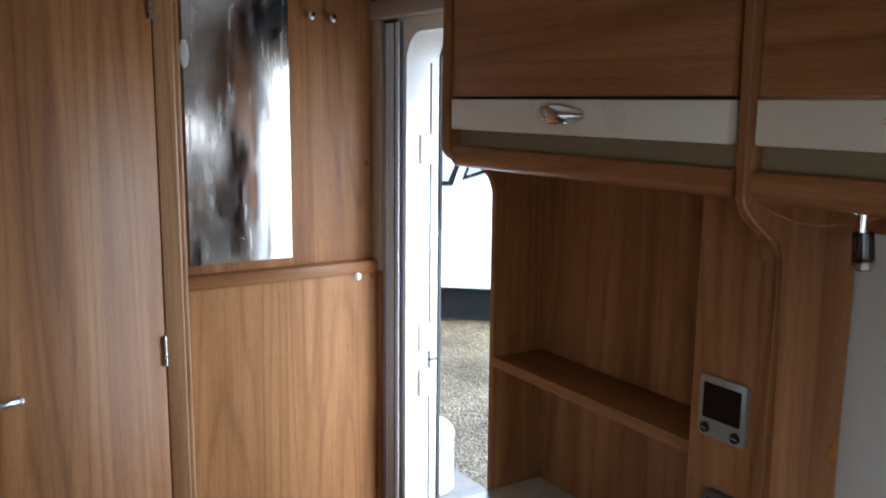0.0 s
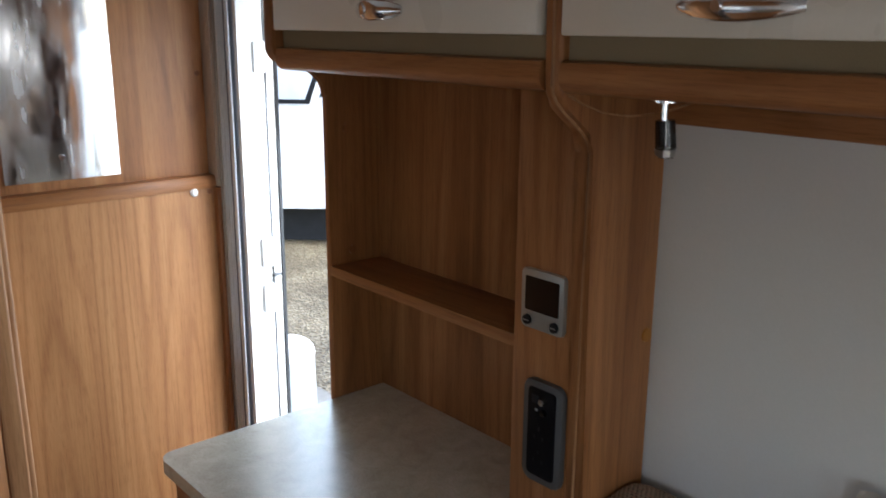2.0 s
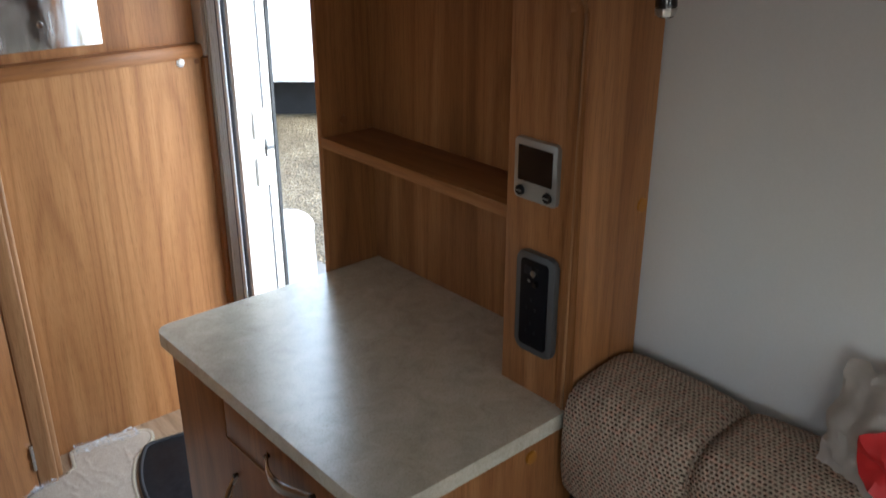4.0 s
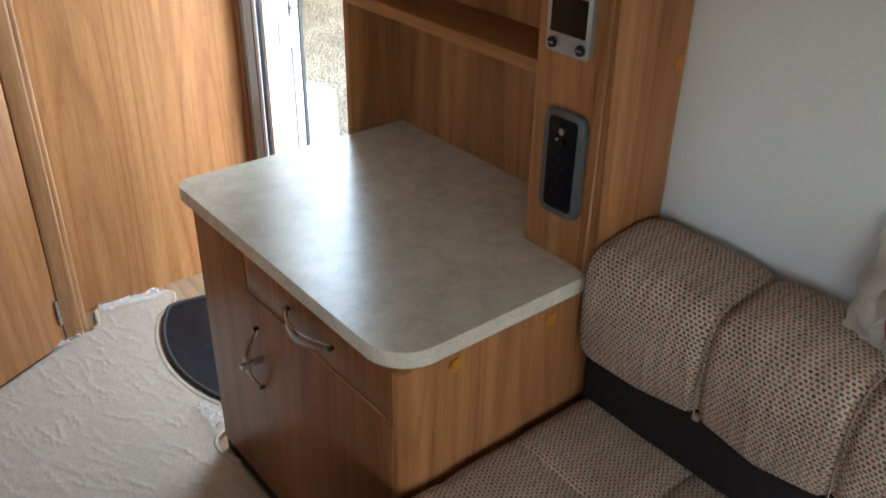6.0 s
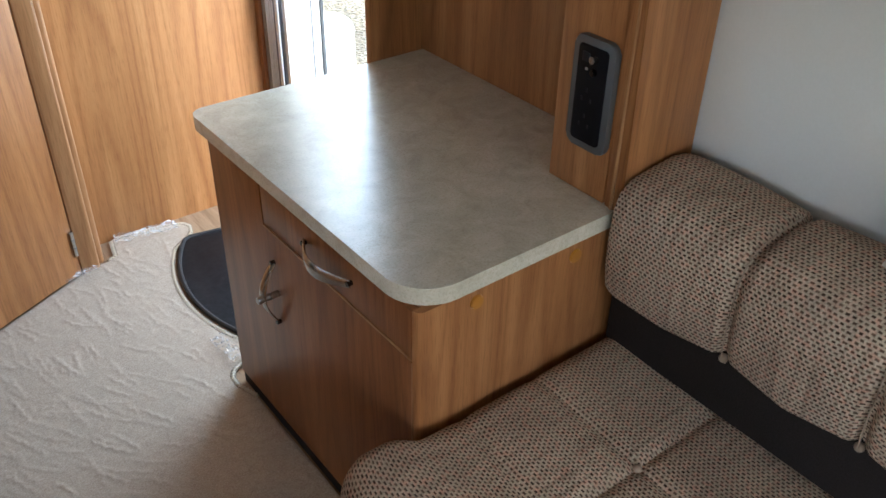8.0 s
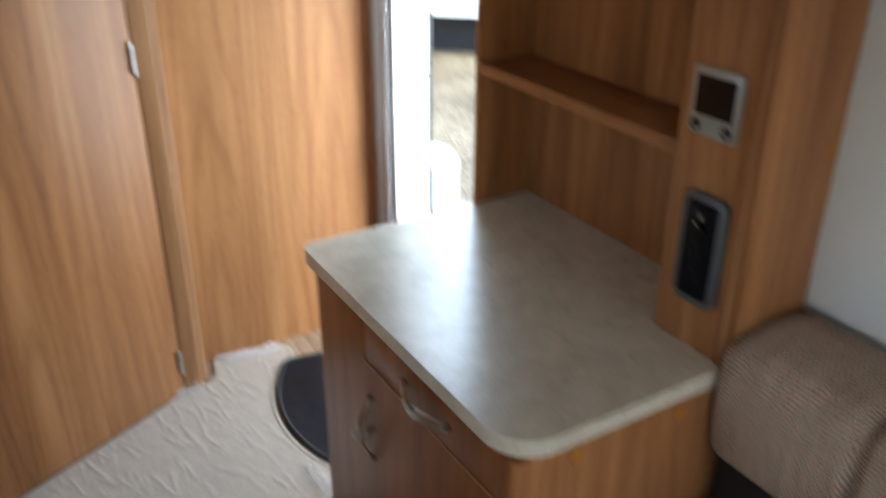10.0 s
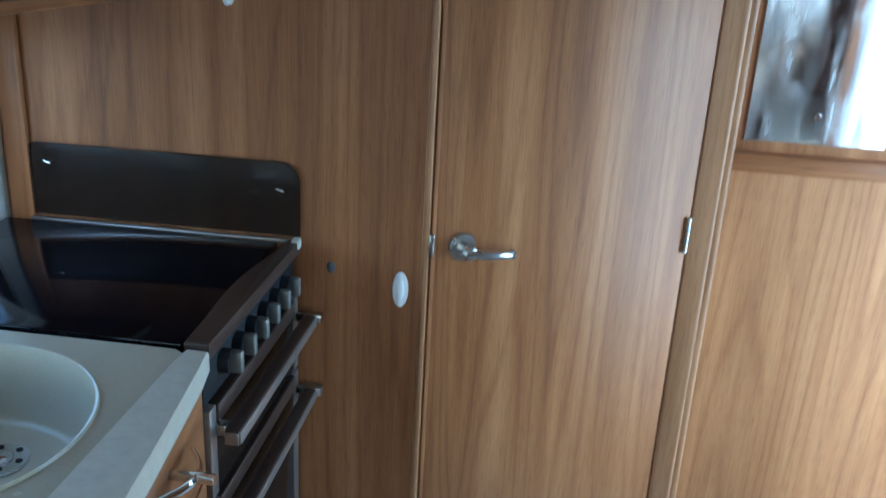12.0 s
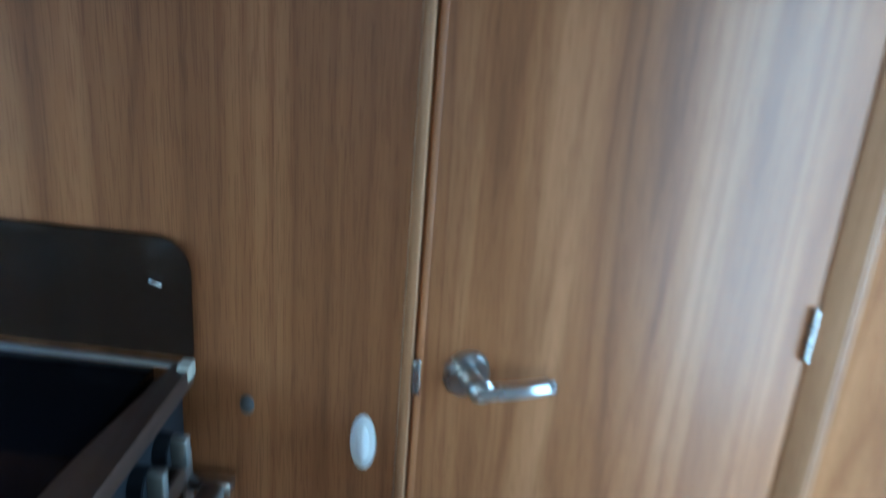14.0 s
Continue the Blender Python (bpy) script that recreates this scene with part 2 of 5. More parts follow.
def weave():
    """Open honeycomb weave: staggered dark cells in a beige net. Coordinates in metres along the cloth."""
    m, nodes, links, bsdf = mat_base("honeycomb_weave")
    tc = nodes.new("ShaderNodeTexCoord")
    wob = noise_node(nodes, links, tc.outputs["UV"], 40, 2, 0.5)
    vm = nodes.new("ShaderNodeVectorMath")
    vm.operation = "MULTIPLY_ADD"
    vm.inputs[1].default_value = (0.0050, 0.0050, 0)
    links.new(wob.outputs["Color"], vm.inputs[0])
    links.new(tc.outputs["UV"], vm.inputs[2])
    br = nodes.new("ShaderNodeTexBrick")
    br.offset = 0.5
    for k, v in (("Scale", 1.0), ("Mortar Size", 0.0022), ("Mortar Smooth", 0.45), ("Brick Width", 0.0082), ("Row Height", 0.0066), ("Bias", 0.0)):
        br.inputs[k].default_value = v
    br.inputs["Color1"].default_value = (0.052, 0.033, 0.024, 1)
    br.inputs["Color2"].default_value = (0.19, 0.135, 0.10, 1)
    br.inputs["Mortar"].default_value = (0.48, 0.385, 0.305, 1)
    links.new(vm.outputs[0], br.inputs["Vector"])
    blot = noise_node(nodes, links, tc.outputs["UV"], 6, 3, 0.6)
    rb = ramp(nodes, ((0.35, (0.84, 0.8, 0.78)), (0.65, (1.05, 1.03, 1.0))))
    links.new(blot.outputs[0], rb.inputs[0])
    thread = noise_node(nodes, links, tc.outputs["UV"], 420, 2, 0.6)
    rt = ramp(nodes, ((0.3, (0.7, 0.68, 0.66)), (0.7, (1.12, 1.12, 1.12))))
    links.new(thread.outputs[0], rt.inputs[0])
    c = mix_node(nodes, links, "MULTIPLY", 1.0, br.outputs[0], rb.outputs[0])
    c = mix_node(nodes, links, "MULTIPLY", 0.8, c, rt.outputs[0])
    yarn = noise_node(nodes, links, tc.outputs["UV"], 95, 2, 0.6)
    ry = ramp(nodes, ((0.34, (1.12, 0.86, 0.82)), (0.48, (1, 1, 1)), (0.62, (0.86, 0.98, 0.96)), (0.72, (1.08, 1.05, 1.0))))
    links.new(yarn.outputs[0], ry.inputs[0])
    c = mix_node(nodes, links, "MULTIPLY", 0.85, c, ry.outputs[0])
    warp_map = nodes.new("ShaderNodeMapping")
    warp_map.inputs["Scale"].default_value = (1, 0.04, 1)
    links.new(tc.outputs["UV"], warp_map.inputs["Vector"])
    warp = noise_node(nodes, links, warp_map.outputs[0], 170, 2, 0.6)
    rw = ramp(nodes, ((0.35, (0.8, 0.78, 0.77)), (0.5, (1, 1, 1)), (0.68, (1.2, 1.17, 1.14))))
    links.new(warp.outputs[0], rw.inputs[0])
    c = mix_node(nodes, links, "MULTIPLY", 0.9, c, rw.outputs[0])
    links.new(c, bsdf.inputs["Base Color"])
    bsdf.inputs["Roughness"].default_value = 0.85
    bsdf.inputs["Specular IOR Level"].default_value = 0.2
    links.new(bump_from(nodes, links, br.outputs["Fac"], 0.8, 0.0015), bsdf.inputs["Normal"])
    return m


def carpet_mat():
    """Short fawn pile under clear protective film."""
    m, nodes, links, bsdf = mat_base("fawn_carpet_under_film")
    mp = mapped(nodes, links, (1, 1, 1), 0)
    pile = noise_node(nodes, links, mp.outputs[0], 270, 3, 0.75)
    mott = noise_node(nodes, links, mp.outputs[0], 70, 4, 0.7)
    r = ramp(nodes, ((0.3, (0.25, 0.205, 0.158)), (0.5, (0.40, 0.338, 0.27)), (0.72, (0.53, 0.465, 0.385))))
    mx = mix_node(nodes, links, "MIX", 0.3, pile.outputs[0], mott.outputs[0])
    links.new(mx, r.inputs[0])
    links.new(r.outputs[0], bsdf.inputs["Base Color"])
    bsdf.inputs["Roughness"].default_value = 0.8
    bsdf.inputs["Coat Weight"].default_value = 0.55
    bsdf.inputs["Coat Roughness"].default_value = 0.28
    links.new(bump_from(nodes, links, pile.outputs[0], 0.4, 0.002), bsdf.inputs["Normal"])
    crease = noise_node(nodes, links, mp.outputs[0], 26, 4, 0.6, 1.5)
    links.new(bump_from(nodes, links, crease.outputs[0], 0.35, 0.004), bsdf.inputs["Coat Normal"])
    return m


def film_mat():
    """Clear crumpled polythene; random whiter, more opaque patches imitate its glints."""
    m, nodes, links, bsdf = mat_base("clear_polythene")
    mp = mapped(nodes, links, (1, 1, 1))
    n = noise_node(nodes, links, mp.outputs[0], 55, 4, 0.6, 1.0)
    bsdf.inputs["Base Color"].default_value = (0.9, 0.9, 0.9, 1)
    bsdf.inputs["Roughness"].default_value = 0.15
    r = ramp(nodes, ((0.44, (0.14, 0.14, 0.14)), (0.70, (0.58, 0.58, 0.58))))
    links.new(n.outputs[0], r.inputs[0])
    links.new(r.outputs[0], bsdf.inputs["Alpha"])
    links.new(bump_from(nodes, links, n.outputs[0], 0.8, 0.006), bsdf.inputs["Normal"])
    return m


def mirror_mat():
    """Mirror with wiped, streaky polish left on it."""
    m, nodes, links, bsdf = mat_base("smeared_mirror")
    bsdf.inputs["Base Color"].default_value = (0.55, 0.53, 0.52, 1)
    bsdf.inputs["Metallic"].default_value = 1
    mp = mapped(nodes, links, (1, 1, 0.10), 0)
    stroke = noise_node(nodes, links, mp.outputs[0], 70, 3, 0.6, 0.5)
    mp2 = mapped(nodes, links, (1, 1, 0.6), 0)
    cloud = noise_node(nodes, links, mp2.outputs[0], 9, 4, 0.62, 0.8)
    both = nodes.new("ShaderNodeMath")
    both.operation = "MULTIPLY"
    links.new(stroke.outputs[0], both.inputs[0])
    links.new(cloud.outputs[0], both.inputs[1])
    rr = ramp(nodes, ((0.14, (0.07, 0.07, 0.07)), (0.26, (0.16, 0.16, 0.16)), (0.40, (0.34, 0.34, 0.34))))
    links.new(both.outputs[0], rr.inputs[0])
    links.new(rr.outputs[0], bsdf.inputs["Roughness"])
    haze = nodes.new("ShaderNodeBsdfPrincipled")
    haze.inputs["Base Color"].default_value = (0.78, 0.80, 0.82, 1)
    haze.inputs["Roughness"].default_value = 0.35
    fac = ramp(nodes, ((0.20, (0.01, 0.01, 0.01)), (0.28, (0.05, 0.05, 0.05)), (0.36, (0.18, 0.18, 0.18)), (0.48, (0.36, 0.36, 0.36))))
    links.new(both.outputs[0], fac.inputs[0])
    mix = nodes.new("ShaderNodeMixShader")
    links.new(fac.outputs[0], mix.inputs[0])
    links.new(bsdf.outputs[0], mix.inputs[1])
    links.new(haze.outputs[0], mix.inputs[2])
    links.new(mix.outputs[0], nodes["Material Output"].inputs[0])
    return m


def wet_gravel():
    m, nodes, links, bsdf = mat_base("wet_gravel")
    mp = mapped(nodes, links, (1, 1, 1), 0)
    v = nodes.new("ShaderNodeTexVoronoi")
    v.inputs["Scale"].default_value = 55
    links.new(mp.outputs[0], v.inputs["Vector"])
    big = noise_node(nodes, links, mp.outputs[0], 1.6, 4, 0.6)
    r = ramp(nodes, ((0.0, (0.09, 0.072, 0.04)), (0.5, (0.235, 0.19, 0.115)), (1.0, (0.45, 0.40, 0.29))))
    links.new(v.outputs["Color"], r.inputs[0])
    r2 = ramp(nodes, ((0.35, (0.55, 0.53, 0.5)), (0.65, (1.1, 1.1, 1.1))))
    links.new(big.outputs[0], r2.inputs[0])
    links.new(mix_node(nodes, links, "MULTIPLY", 1.0, r.outputs[0], r2.outputs[0]), bsdf.inputs["Base Color"])
    bsdf.inputs["Roughness"].default_value = 0.32
    links.new(bump_from(nodes, links, v.outputs["Distance"], 0.9, 0.02), bsdf.inputs["Normal"])
    return m


def glass_mat(name, tint, alpha):
    m, nodes, links, bsdf = mat_base(name)
    bsdf.inputs["Base Color"].default_value = (*tint, 1)
    bsdf.inputs["Roughness"].default_value = 0.05
    bsdf.inputs["Alpha"].default_value = alpha
    return m


LAMINATE, WEAVE, CARPET, FILM, MIRROR, GRAVEL = laminate(), weave(), carpet_mat(), film_mat(), mirror_mat(), wet_gravel()
SMOKED = glass_mat("smoked_glass", (0.024, 0.015, 0.011), 0.68)
SMOKED.node_tree.nodes["Principled BSDF"].inputs["Roughness"].default_value = 0.06
SMOKED.node_tree.nodes["Principled BSDF"].inputs["Specular IOR Level"].default_value = 0.10
SMOKED_BODY = glass_mat("smoked_lamp_plastic", (0.012, 0.008, 0.007), 0.88)
PANE = glass_mat("acrylic_pane", (0.8, 0.85, 0.9), 0.12)
CLEAR = glass_mat("clear_plastic", (0.85, 0.87, 0.88), 0.45)
# pale blue base colour paints the sky's reflection on the panes
VAN_GLASS = plain("van_window_sky_reflection", (0.58, 0.64, 0.72), 0.12, 0, 0.05, 5, 0)
VAN_WHITE = plain("white_van_panel", (0.9, 0.9, 0.9), 0.3, 0, 0.02, 12, 0.02)
VAN_DARK = plain("underside_shade_black", (0.012, 0.012, 0.013), 0.8, 0, 0.3, 8, 0.1)
BIN_GREY = plain("pale_grey_plastic", (0.5, 0.56, 0.6), 0.5, 0, 0.05, 20, 0.02)
LINO = wood("grey_brown_plank_vinyl", "y", (0.16, 0.10, 0.06), (0.28, 0.19, 0.12), (0.38, 0.27, 0.18), 0.4)
MAT_RUBBER = plain("charcoal_doormat", (0.013, 0.016, 0.021), 0.5, 0, 0.4, 60, 0.25)
BAND.node_tree.nodes["Principled BSDF"].inputs["Specular IOR Level"].default_value = 0.08
GLASS_BLACK.node_tree.nodes["Principled BSDF"].inputs["Specular IOR Level"].default_value = 0.14
BLACK.node_tree.nodes["Principled BSDF"].inputs["Specular IOR Level"].default_value = 0.22
SOCKET_BLACK = plain("black_socket_insert", (0.004, 0.004, 0.006), 0.5, 0, 0.1, 200, 0.02)
SOCKET_BLACK.node_tree.nodes["Principled BSDF"].inputs["Specular IOR Level"].default_value = 0.1
MAT_RUBBER.node_tree.nodes["Principled BSDF"].inputs["Specular IOR Level"].default_value = 0.18
BARK = plain("grey_brown_bark", (0.09, 0.075, 0.06), 0.85, 0, 0.2, 30, 0.3)
CONCRETE = plain("pale_concrete", (0.22, 0.215, 0.20), 0.5, 0, 0.15, 25, 0.2)

# ---- mesh helpers ----
BASES = {}


def thing(name, at, label, category, group="", kind=""):
    ob = new(name)
    ob.location = at
    ob.empty_display_size = 0.05
    BASES[ob.name] = Vector(at)
    return tagged(ob, label, category, group, kind)


def finish(bm, name, material, offset, smooth=35):
    bmesh.ops.recalc_face_normals(bm, faces=bm.faces[:])
    if offset.length > 0:
        bmesh.ops.translate(bm, verts=bm.verts[:], vec=-offset)
    me = bpy.data.meshes.new(name)
    bm.to_mesh(me)
    bm.free()
    for mt in material if isinstance(material, (list, tuple)) else (material,):
        me.materials.append(mt)
    if smooth:
        for p in me.polygons:
            p.use_smooth = True
        me.set_sharp_from_angle(angle=radians(smooth))
    return me


def part(name, bm, material, parent, label=""):
    """One mesh object under a thing or under a part; bm is in world metres."""
    offset = BASES[parent.name]
    ob = new(name, finish(bm, name, material, offset))
    ob.parent = parent
    BASES[ob.name] = offset
    return tagged(ob, label)


def solid(name, bm, material, label, category, kind="", group="", base=(0, 0, 0)):
    """A thing or a piece of the setting that is one mesh."""
    ob = new(name, finish(bm, name, material, Vector(base)))
    ob.location = base
    BASES[ob.name] = Vector(base)
    return tagged(ob, label, category, group, kind)


def box(x0, x1, y0, y1, z0, z1, bevel=0.0, seg=2, bm=None):
    own = bmesh.new()
    m = Matrix.Translation(((x0 + x1) / 2, (y0 + y1) / 2, (z0 + z1) / 2)) @ Matrix.Diagonal((abs(x1 - x0), abs(y1 - y0), abs(z1 - z0), 1))
    bmesh.ops.create_cube(own, size=1, matrix=m)
    if bevel:
        bmesh.ops.bevel(own, geom=own.edges[:], offset=bevel, segments=seg, affect="EDGES", profile=0.5)
    return joined(bm, own)


def joined(bm, own):
    if bm is None:
        return own
    tmp = bpy.data.meshes.new("tmp")
    own.to_mesh(tmp)
    own.free()
    bm.from_mesh(tmp)
    bpy.data.meshes.remove(tmp)
    return bm


def turned(bm, angle, axis, pivot):
    """Turn a bmesh by degrees about an axis through a pivot."""
    bmesh.ops.rotate(bm, verts=bm.verts[:], cent=pivot, matrix=Matrix.Rotation(radians(angle), 3, axis))
    return bm


def prism(points, plane, a, b, bevel=0.0, bm=None, seg=2):
    """Extrudes an outline lying in a plane ('x': points are y, z; 'y': x, z; 'z': x, y) from a to b."""
    own = bmesh.new()
    put = {"x": lambda u, v, w: (w, u, v), "y": lambda u, v, w: (u, w, v), "z": lambda u, v, w: (u, v, w)}[plane]
    lo = [own.verts.new(put(u, v, a)) for u, v in points]
    hi = [own.verts.new(put(u, v, b)) for u, v in points]
    n = len(points)
    f1, f2 = own.faces.new(lo), own.faces.new(hi[::-1])
    for i in range(n):
        own.faces.new((lo[i], hi[i], hi[(i + 1) % n], lo[(i + 1) % n]))
    if bevel:
        rim = [e for e in own.edges if f1 in e.link_faces or f2 in e.link_faces]
        bmesh.ops.bevel(own, geom=rim, offset=bevel, segments=seg, affect="EDGES", profile=0.5)
    return joined(bm, own)


def round_rect(u0, u1, v0, v1, r, n=6):
    """Outline of a rectangle with round corners; r is one radius or four (from u0,v0 anticlockwise)."""
    rs = r if isinstance(r, (tuple, list)) else (r,) * 4
    out = []
    for (cu, cv, a0), q in zip(((u0, v0, 180), (u1, v0, 270), (u1, v1, 0), (u0, v1, 90)), rs):
        ou = cu + q if cu == u0 else cu - q
        ov = cv + q if cv == v0 else cv - q
        if q <= 0:
            out.append((cu, cv))
            continue
        for i in range(n + 1):
            t = radians(a0 + 90 * i / n)
            out.append((ou + q * math.cos(t), ov + q * math.sin(t)))
    return out


def rod(p, q, r, r2=None, seg=16, bevel=0.0, bm=None):
    own = bmesh.new()
    p, q = Vector(p), Vector(q)
    d = q - p
    m = Matrix.Translation((p + q) / 2) @ d.to_track_quat("Z", "Y").to_matrix().to_4x4()
    bmesh.ops.create_cone(own, cap_ends=True, segments=seg, radius1=r, radius2=r if r2 is None else r2, depth=d.length, matrix=m)
    if bevel:
        rim = [e for e in own.edges if any(len(f.verts) > 4 for f in e.link_faces)]
        bmesh.ops.bevel(own, geom=rim, offset=bevel, segments=2, affect="EDGES")
    return joined(bm, own)


def tube(points, r, seg=8, flat=1.0, up=(0, 0, 1), bm=None):
    """Sweeps a round or flattened section along points; r is one radius or one for each point."""
    own = bmesh.new()
    pts = [Vector(p) for p in points]
    rs = r if isinstance(r, (tuple, list)) else [r] * len(pts)
    rows = []
    for i, p in enumerate(pts):
        d = (pts[min(i + 1, len(pts) - 1)] - pts[max(i - 1, 0)]).normalized()
        side = d.cross(Vector(up))
        side = side.normalized() if side.length > 1e-5 else Vector((1, 0, 0))
        top = side.cross(d).normalized()
        rows.append([own.verts.new(p + side * rs[i] * math.cos(2 * math.pi * k / seg) + top * rs[i] * flat * math.sin(2 * math.pi * k / seg)) for k in range(seg)])
    for a, b in zip(rows, rows[1:]):
        for k in range(seg):
            own.faces.new((a[k], a[(k + 1) % seg], b[(k + 1) % seg], b[k]))
    own.faces.new(rows[0][::-1])
    own.faces.new(rows[-1])
    return joined(bm, own)


def ellipsoid(c, rx, ry, rz, bm=None, seg=20):
    own = bmesh.new()
    bmesh.ops.create_uvsphere(own, u_segments=seg, v_segments=seg // 2, radius=1, matrix=Matrix.Translation(c) @ Matrix.Diagonal((rx, ry, rz, 1)))
    return joined(bm, own)


def sheet(nu, nv, place, uv=None):
    """A grid of (nu+1) x (nv+1) points from place(u, v), u and v from 0 to 1, with cloth coordinates in metres from uv(u, v)."""
    own = bmesh.new()
    layer = own.loops.layers.uv.new("UVMap")
    g = [[own.verts.new(place(i / nu, j / nv)) for j in range(nv + 1)] for i in range(nu + 1)]
    for i in range(nu):
        for j in range(nv):
            f = own.faces.new((g[i][j], g[i + 1][j], g[i + 1][j + 1], g[i][j + 1]))
            if uv:
                for lp, (a, b) in zip(f.loops, ((i, j), (i + 1, j), (i + 1, j + 1), (i, j + 1))):
                    lp[layer].uv = uv(a / nu, b / nv)
    return own


def arc(c, r, a0, a1, n=8):
    return [(c[0] + r * math.cos(radians(a0 + (a1 - a0) * i / n)), c[1] + r * math.sin(radians(a0 + (a1 - a0) * i / n))) for i in range(n + 1)]


# ---- plan ----
XL, XR = -0.64, 1.30          # side walls
YF = -1.75                    # front wall
YP = 1.96                     # partition behind the cooker
YU, YL = 2.342, 2.31          # upper and lower panel beside the entrance
CEILING = 1.95
GZ = -0.42                    # ground outside

# ---- structure ----
solid("underbody", box(XL - 0.02, XR - 0.06, YF - 0.02, 2.38, GZ, -0.054), BLACK, "plain dark underbody skirt of the caravan", "underbody", "structure")
solid("floor", box(XL - 0.06, XR + 0.03, YF - 0.06, 2.42, -0.05, 0.0), LINO, "grey-brown plank-effect vinyl floor", "floor", "structure")
solid("ceiling", box(XL - 0.06, XR + 0.06, YF - 0.06, 2.42, CEILING, CEILING + 0.04), CEIL, "plain white panelled ceiling", "ceiling", "structure")


def wall_with_holes(name, plane, at, thick, u0, u1, v0, v1, holes, material, label):
    """A wall as upright and level strips round its openings."""
    bm = bmesh.new()
    cuts = sorted({u0, u1, *(h[0] for h in holes), *(h[1] for h in holes)})
    for a, b in zip(cuts, cuts[1:]):
        spans, low = [], v0
        for h in sorted((h for h in holes if h[0] <= a and h[1] >= b), key=lambda h: h[2]):
            spans.append((low, h[2]))
            low = h[3]
        spans.append((low, v1))
        for lo, hi in spans:
            if hi - lo > 1e-4:
                if plane == "x":
                    box(at, at + thick, a, b, lo, hi, bm=bm)
                else:
                    box(a, b, at, at + thick, lo, hi, bm=bm)
    bmesh.ops.remove_doubles(bm, verts=bm.verts[:], dist=1e-5)
    return solid(name, bm, material, label, "wall", "structure")


DOOR = (1.69, 2.205, 0.03, 1.665)
wall_with_holes("wall_right", "x", XR, 0.035, YF, 2.42, -0.05, CEILING, [DOOR, (-1.25, -0.25, 0.8, 1.28)], WALL, "smooth grey-white caravan wallboard")
wall_with_holes("wall_left", "x", XL - 0.035, 0.035, YF, 2.42, -0.05, CEILING, [(0.92, 1.90, 0.915, 1.27), (-1.25, -0.25, 0.8, 1.28)], WALL, "smooth grey-white caravan wallboard")
wall_with_holes("wall_front", "y", YF - 0.035, 0.035, XL - 0.035, XR + 0.035, -0.05, CEILING, [(-0.45, 1.1, 0.8, 1.45)], WALL, "smooth grey-white caravan front wall")


def window(name, plane, at, u0, u1, v0, v1, label):
    w = thing(name, (at, (u0 + u1) / 2, v0) if plane == "x" else ((u0 + u1) / 2, at, v0), label, "window", kind="structure")
    t = 0.03
    for k, (a, b, c, d) in enumerate(((u0, u1, v0, v0 + t), (u0, u1, v1 - t, v1), (u0, u0 + t, v0 + t, v1 - t), (u1 - t, u1, v0 + t, v1 - t))):
        bm = box(at - 0.012, at + 0.012, a, b, c, d, 0.003) if plane == "x" else box(a, b, at - 0.012, at + 0.012, c, d, 0.003)
        part("window_frame", bm, BLACK, w)
    bm = box(at - 0.002, at + 0.002, u0 + t, u1 - t, v0 + t, v1 - t) if plane == "x" else box(u0 + t, u1 - t, at - 0.002, at + 0.002, v0 + t, v1 - t)
    p = part("pane", bm, PANE, w)
    p.visible_shadow = False
    return w


window("window_1", "x", XL - 0.02, 0.92, 1.90, 0.915, 1.27, "kitchen window with dark frame and clear pane")
# windows 2 to 4 are out of view, added as openings for daylight
window("window_2", "x", XL - 0.02, -1.25, -0.25, 0.8, 1.28, "unseen lounge window, added to let daylight in")
window("window_3", "x", XR + 0.018, -1.25, -0.25, 0.8, 1.28, "unseen lounge window, added to let daylight in")
window("window_4", "y", YF - 0.018, -0.45, 1.1, 0.8, 1.45, "unseen wide front window, added to let daylight in")

# partition behind the cooker
solid("wall_partition", box(XL, 0.118, YP, YP + 0.03, 0.0, CEILING), WOOD_V, "walnut-effect partition board behind the cooker", "wall", "structure")
solid("trim_partition_edge", box(0.118, 0.130, YP - 0.006, YP + 0.034, 0.0, CEILING, 0.004), WOOD_EDGE, "light walnut edging strip beside the washroom door", "trim", "structure")
solid("trim_kitchen_corner", box(XL + 0.012, XL + 0.055, YP - 0.014, YP, 0.88, 1.295, 0.005), WOOD_V, "walnut corner post beside the kitchen window", "trim", "structure")
# header over the washroom door and the boards behind it
A0, A1 = Vector((0.137, 1.966)), Vector((0.602, 2.192))
ANGLE = math.degrees(math.atan2(A1.y - A0.y, A1.x - A0.x))
LEN = (A1 - A0).length
solid("wall_over_door", turned(box(A0.x, A0.x + LEN, A0.y, A0.y + 0.03, 1.875, CEILING), ANGLE, "Z", (A0.x, A0.y, 0)), WOOD_V, "walnut-effect board over the washroom door", "wall", "structure")
# added black board that keeps the gap round the door dark
solid("wall_behind_door", turned(box(A0.x - 0.02, A0.x + LEN + 0.04, A0.y + 0.036, A0.y + 0.05, 0.0, CEILING), ANGLE, "Z", (A0.x, A0.y, 0)), BLACK, "unseen black board keeping light out of the door gap", "wall", "structure")
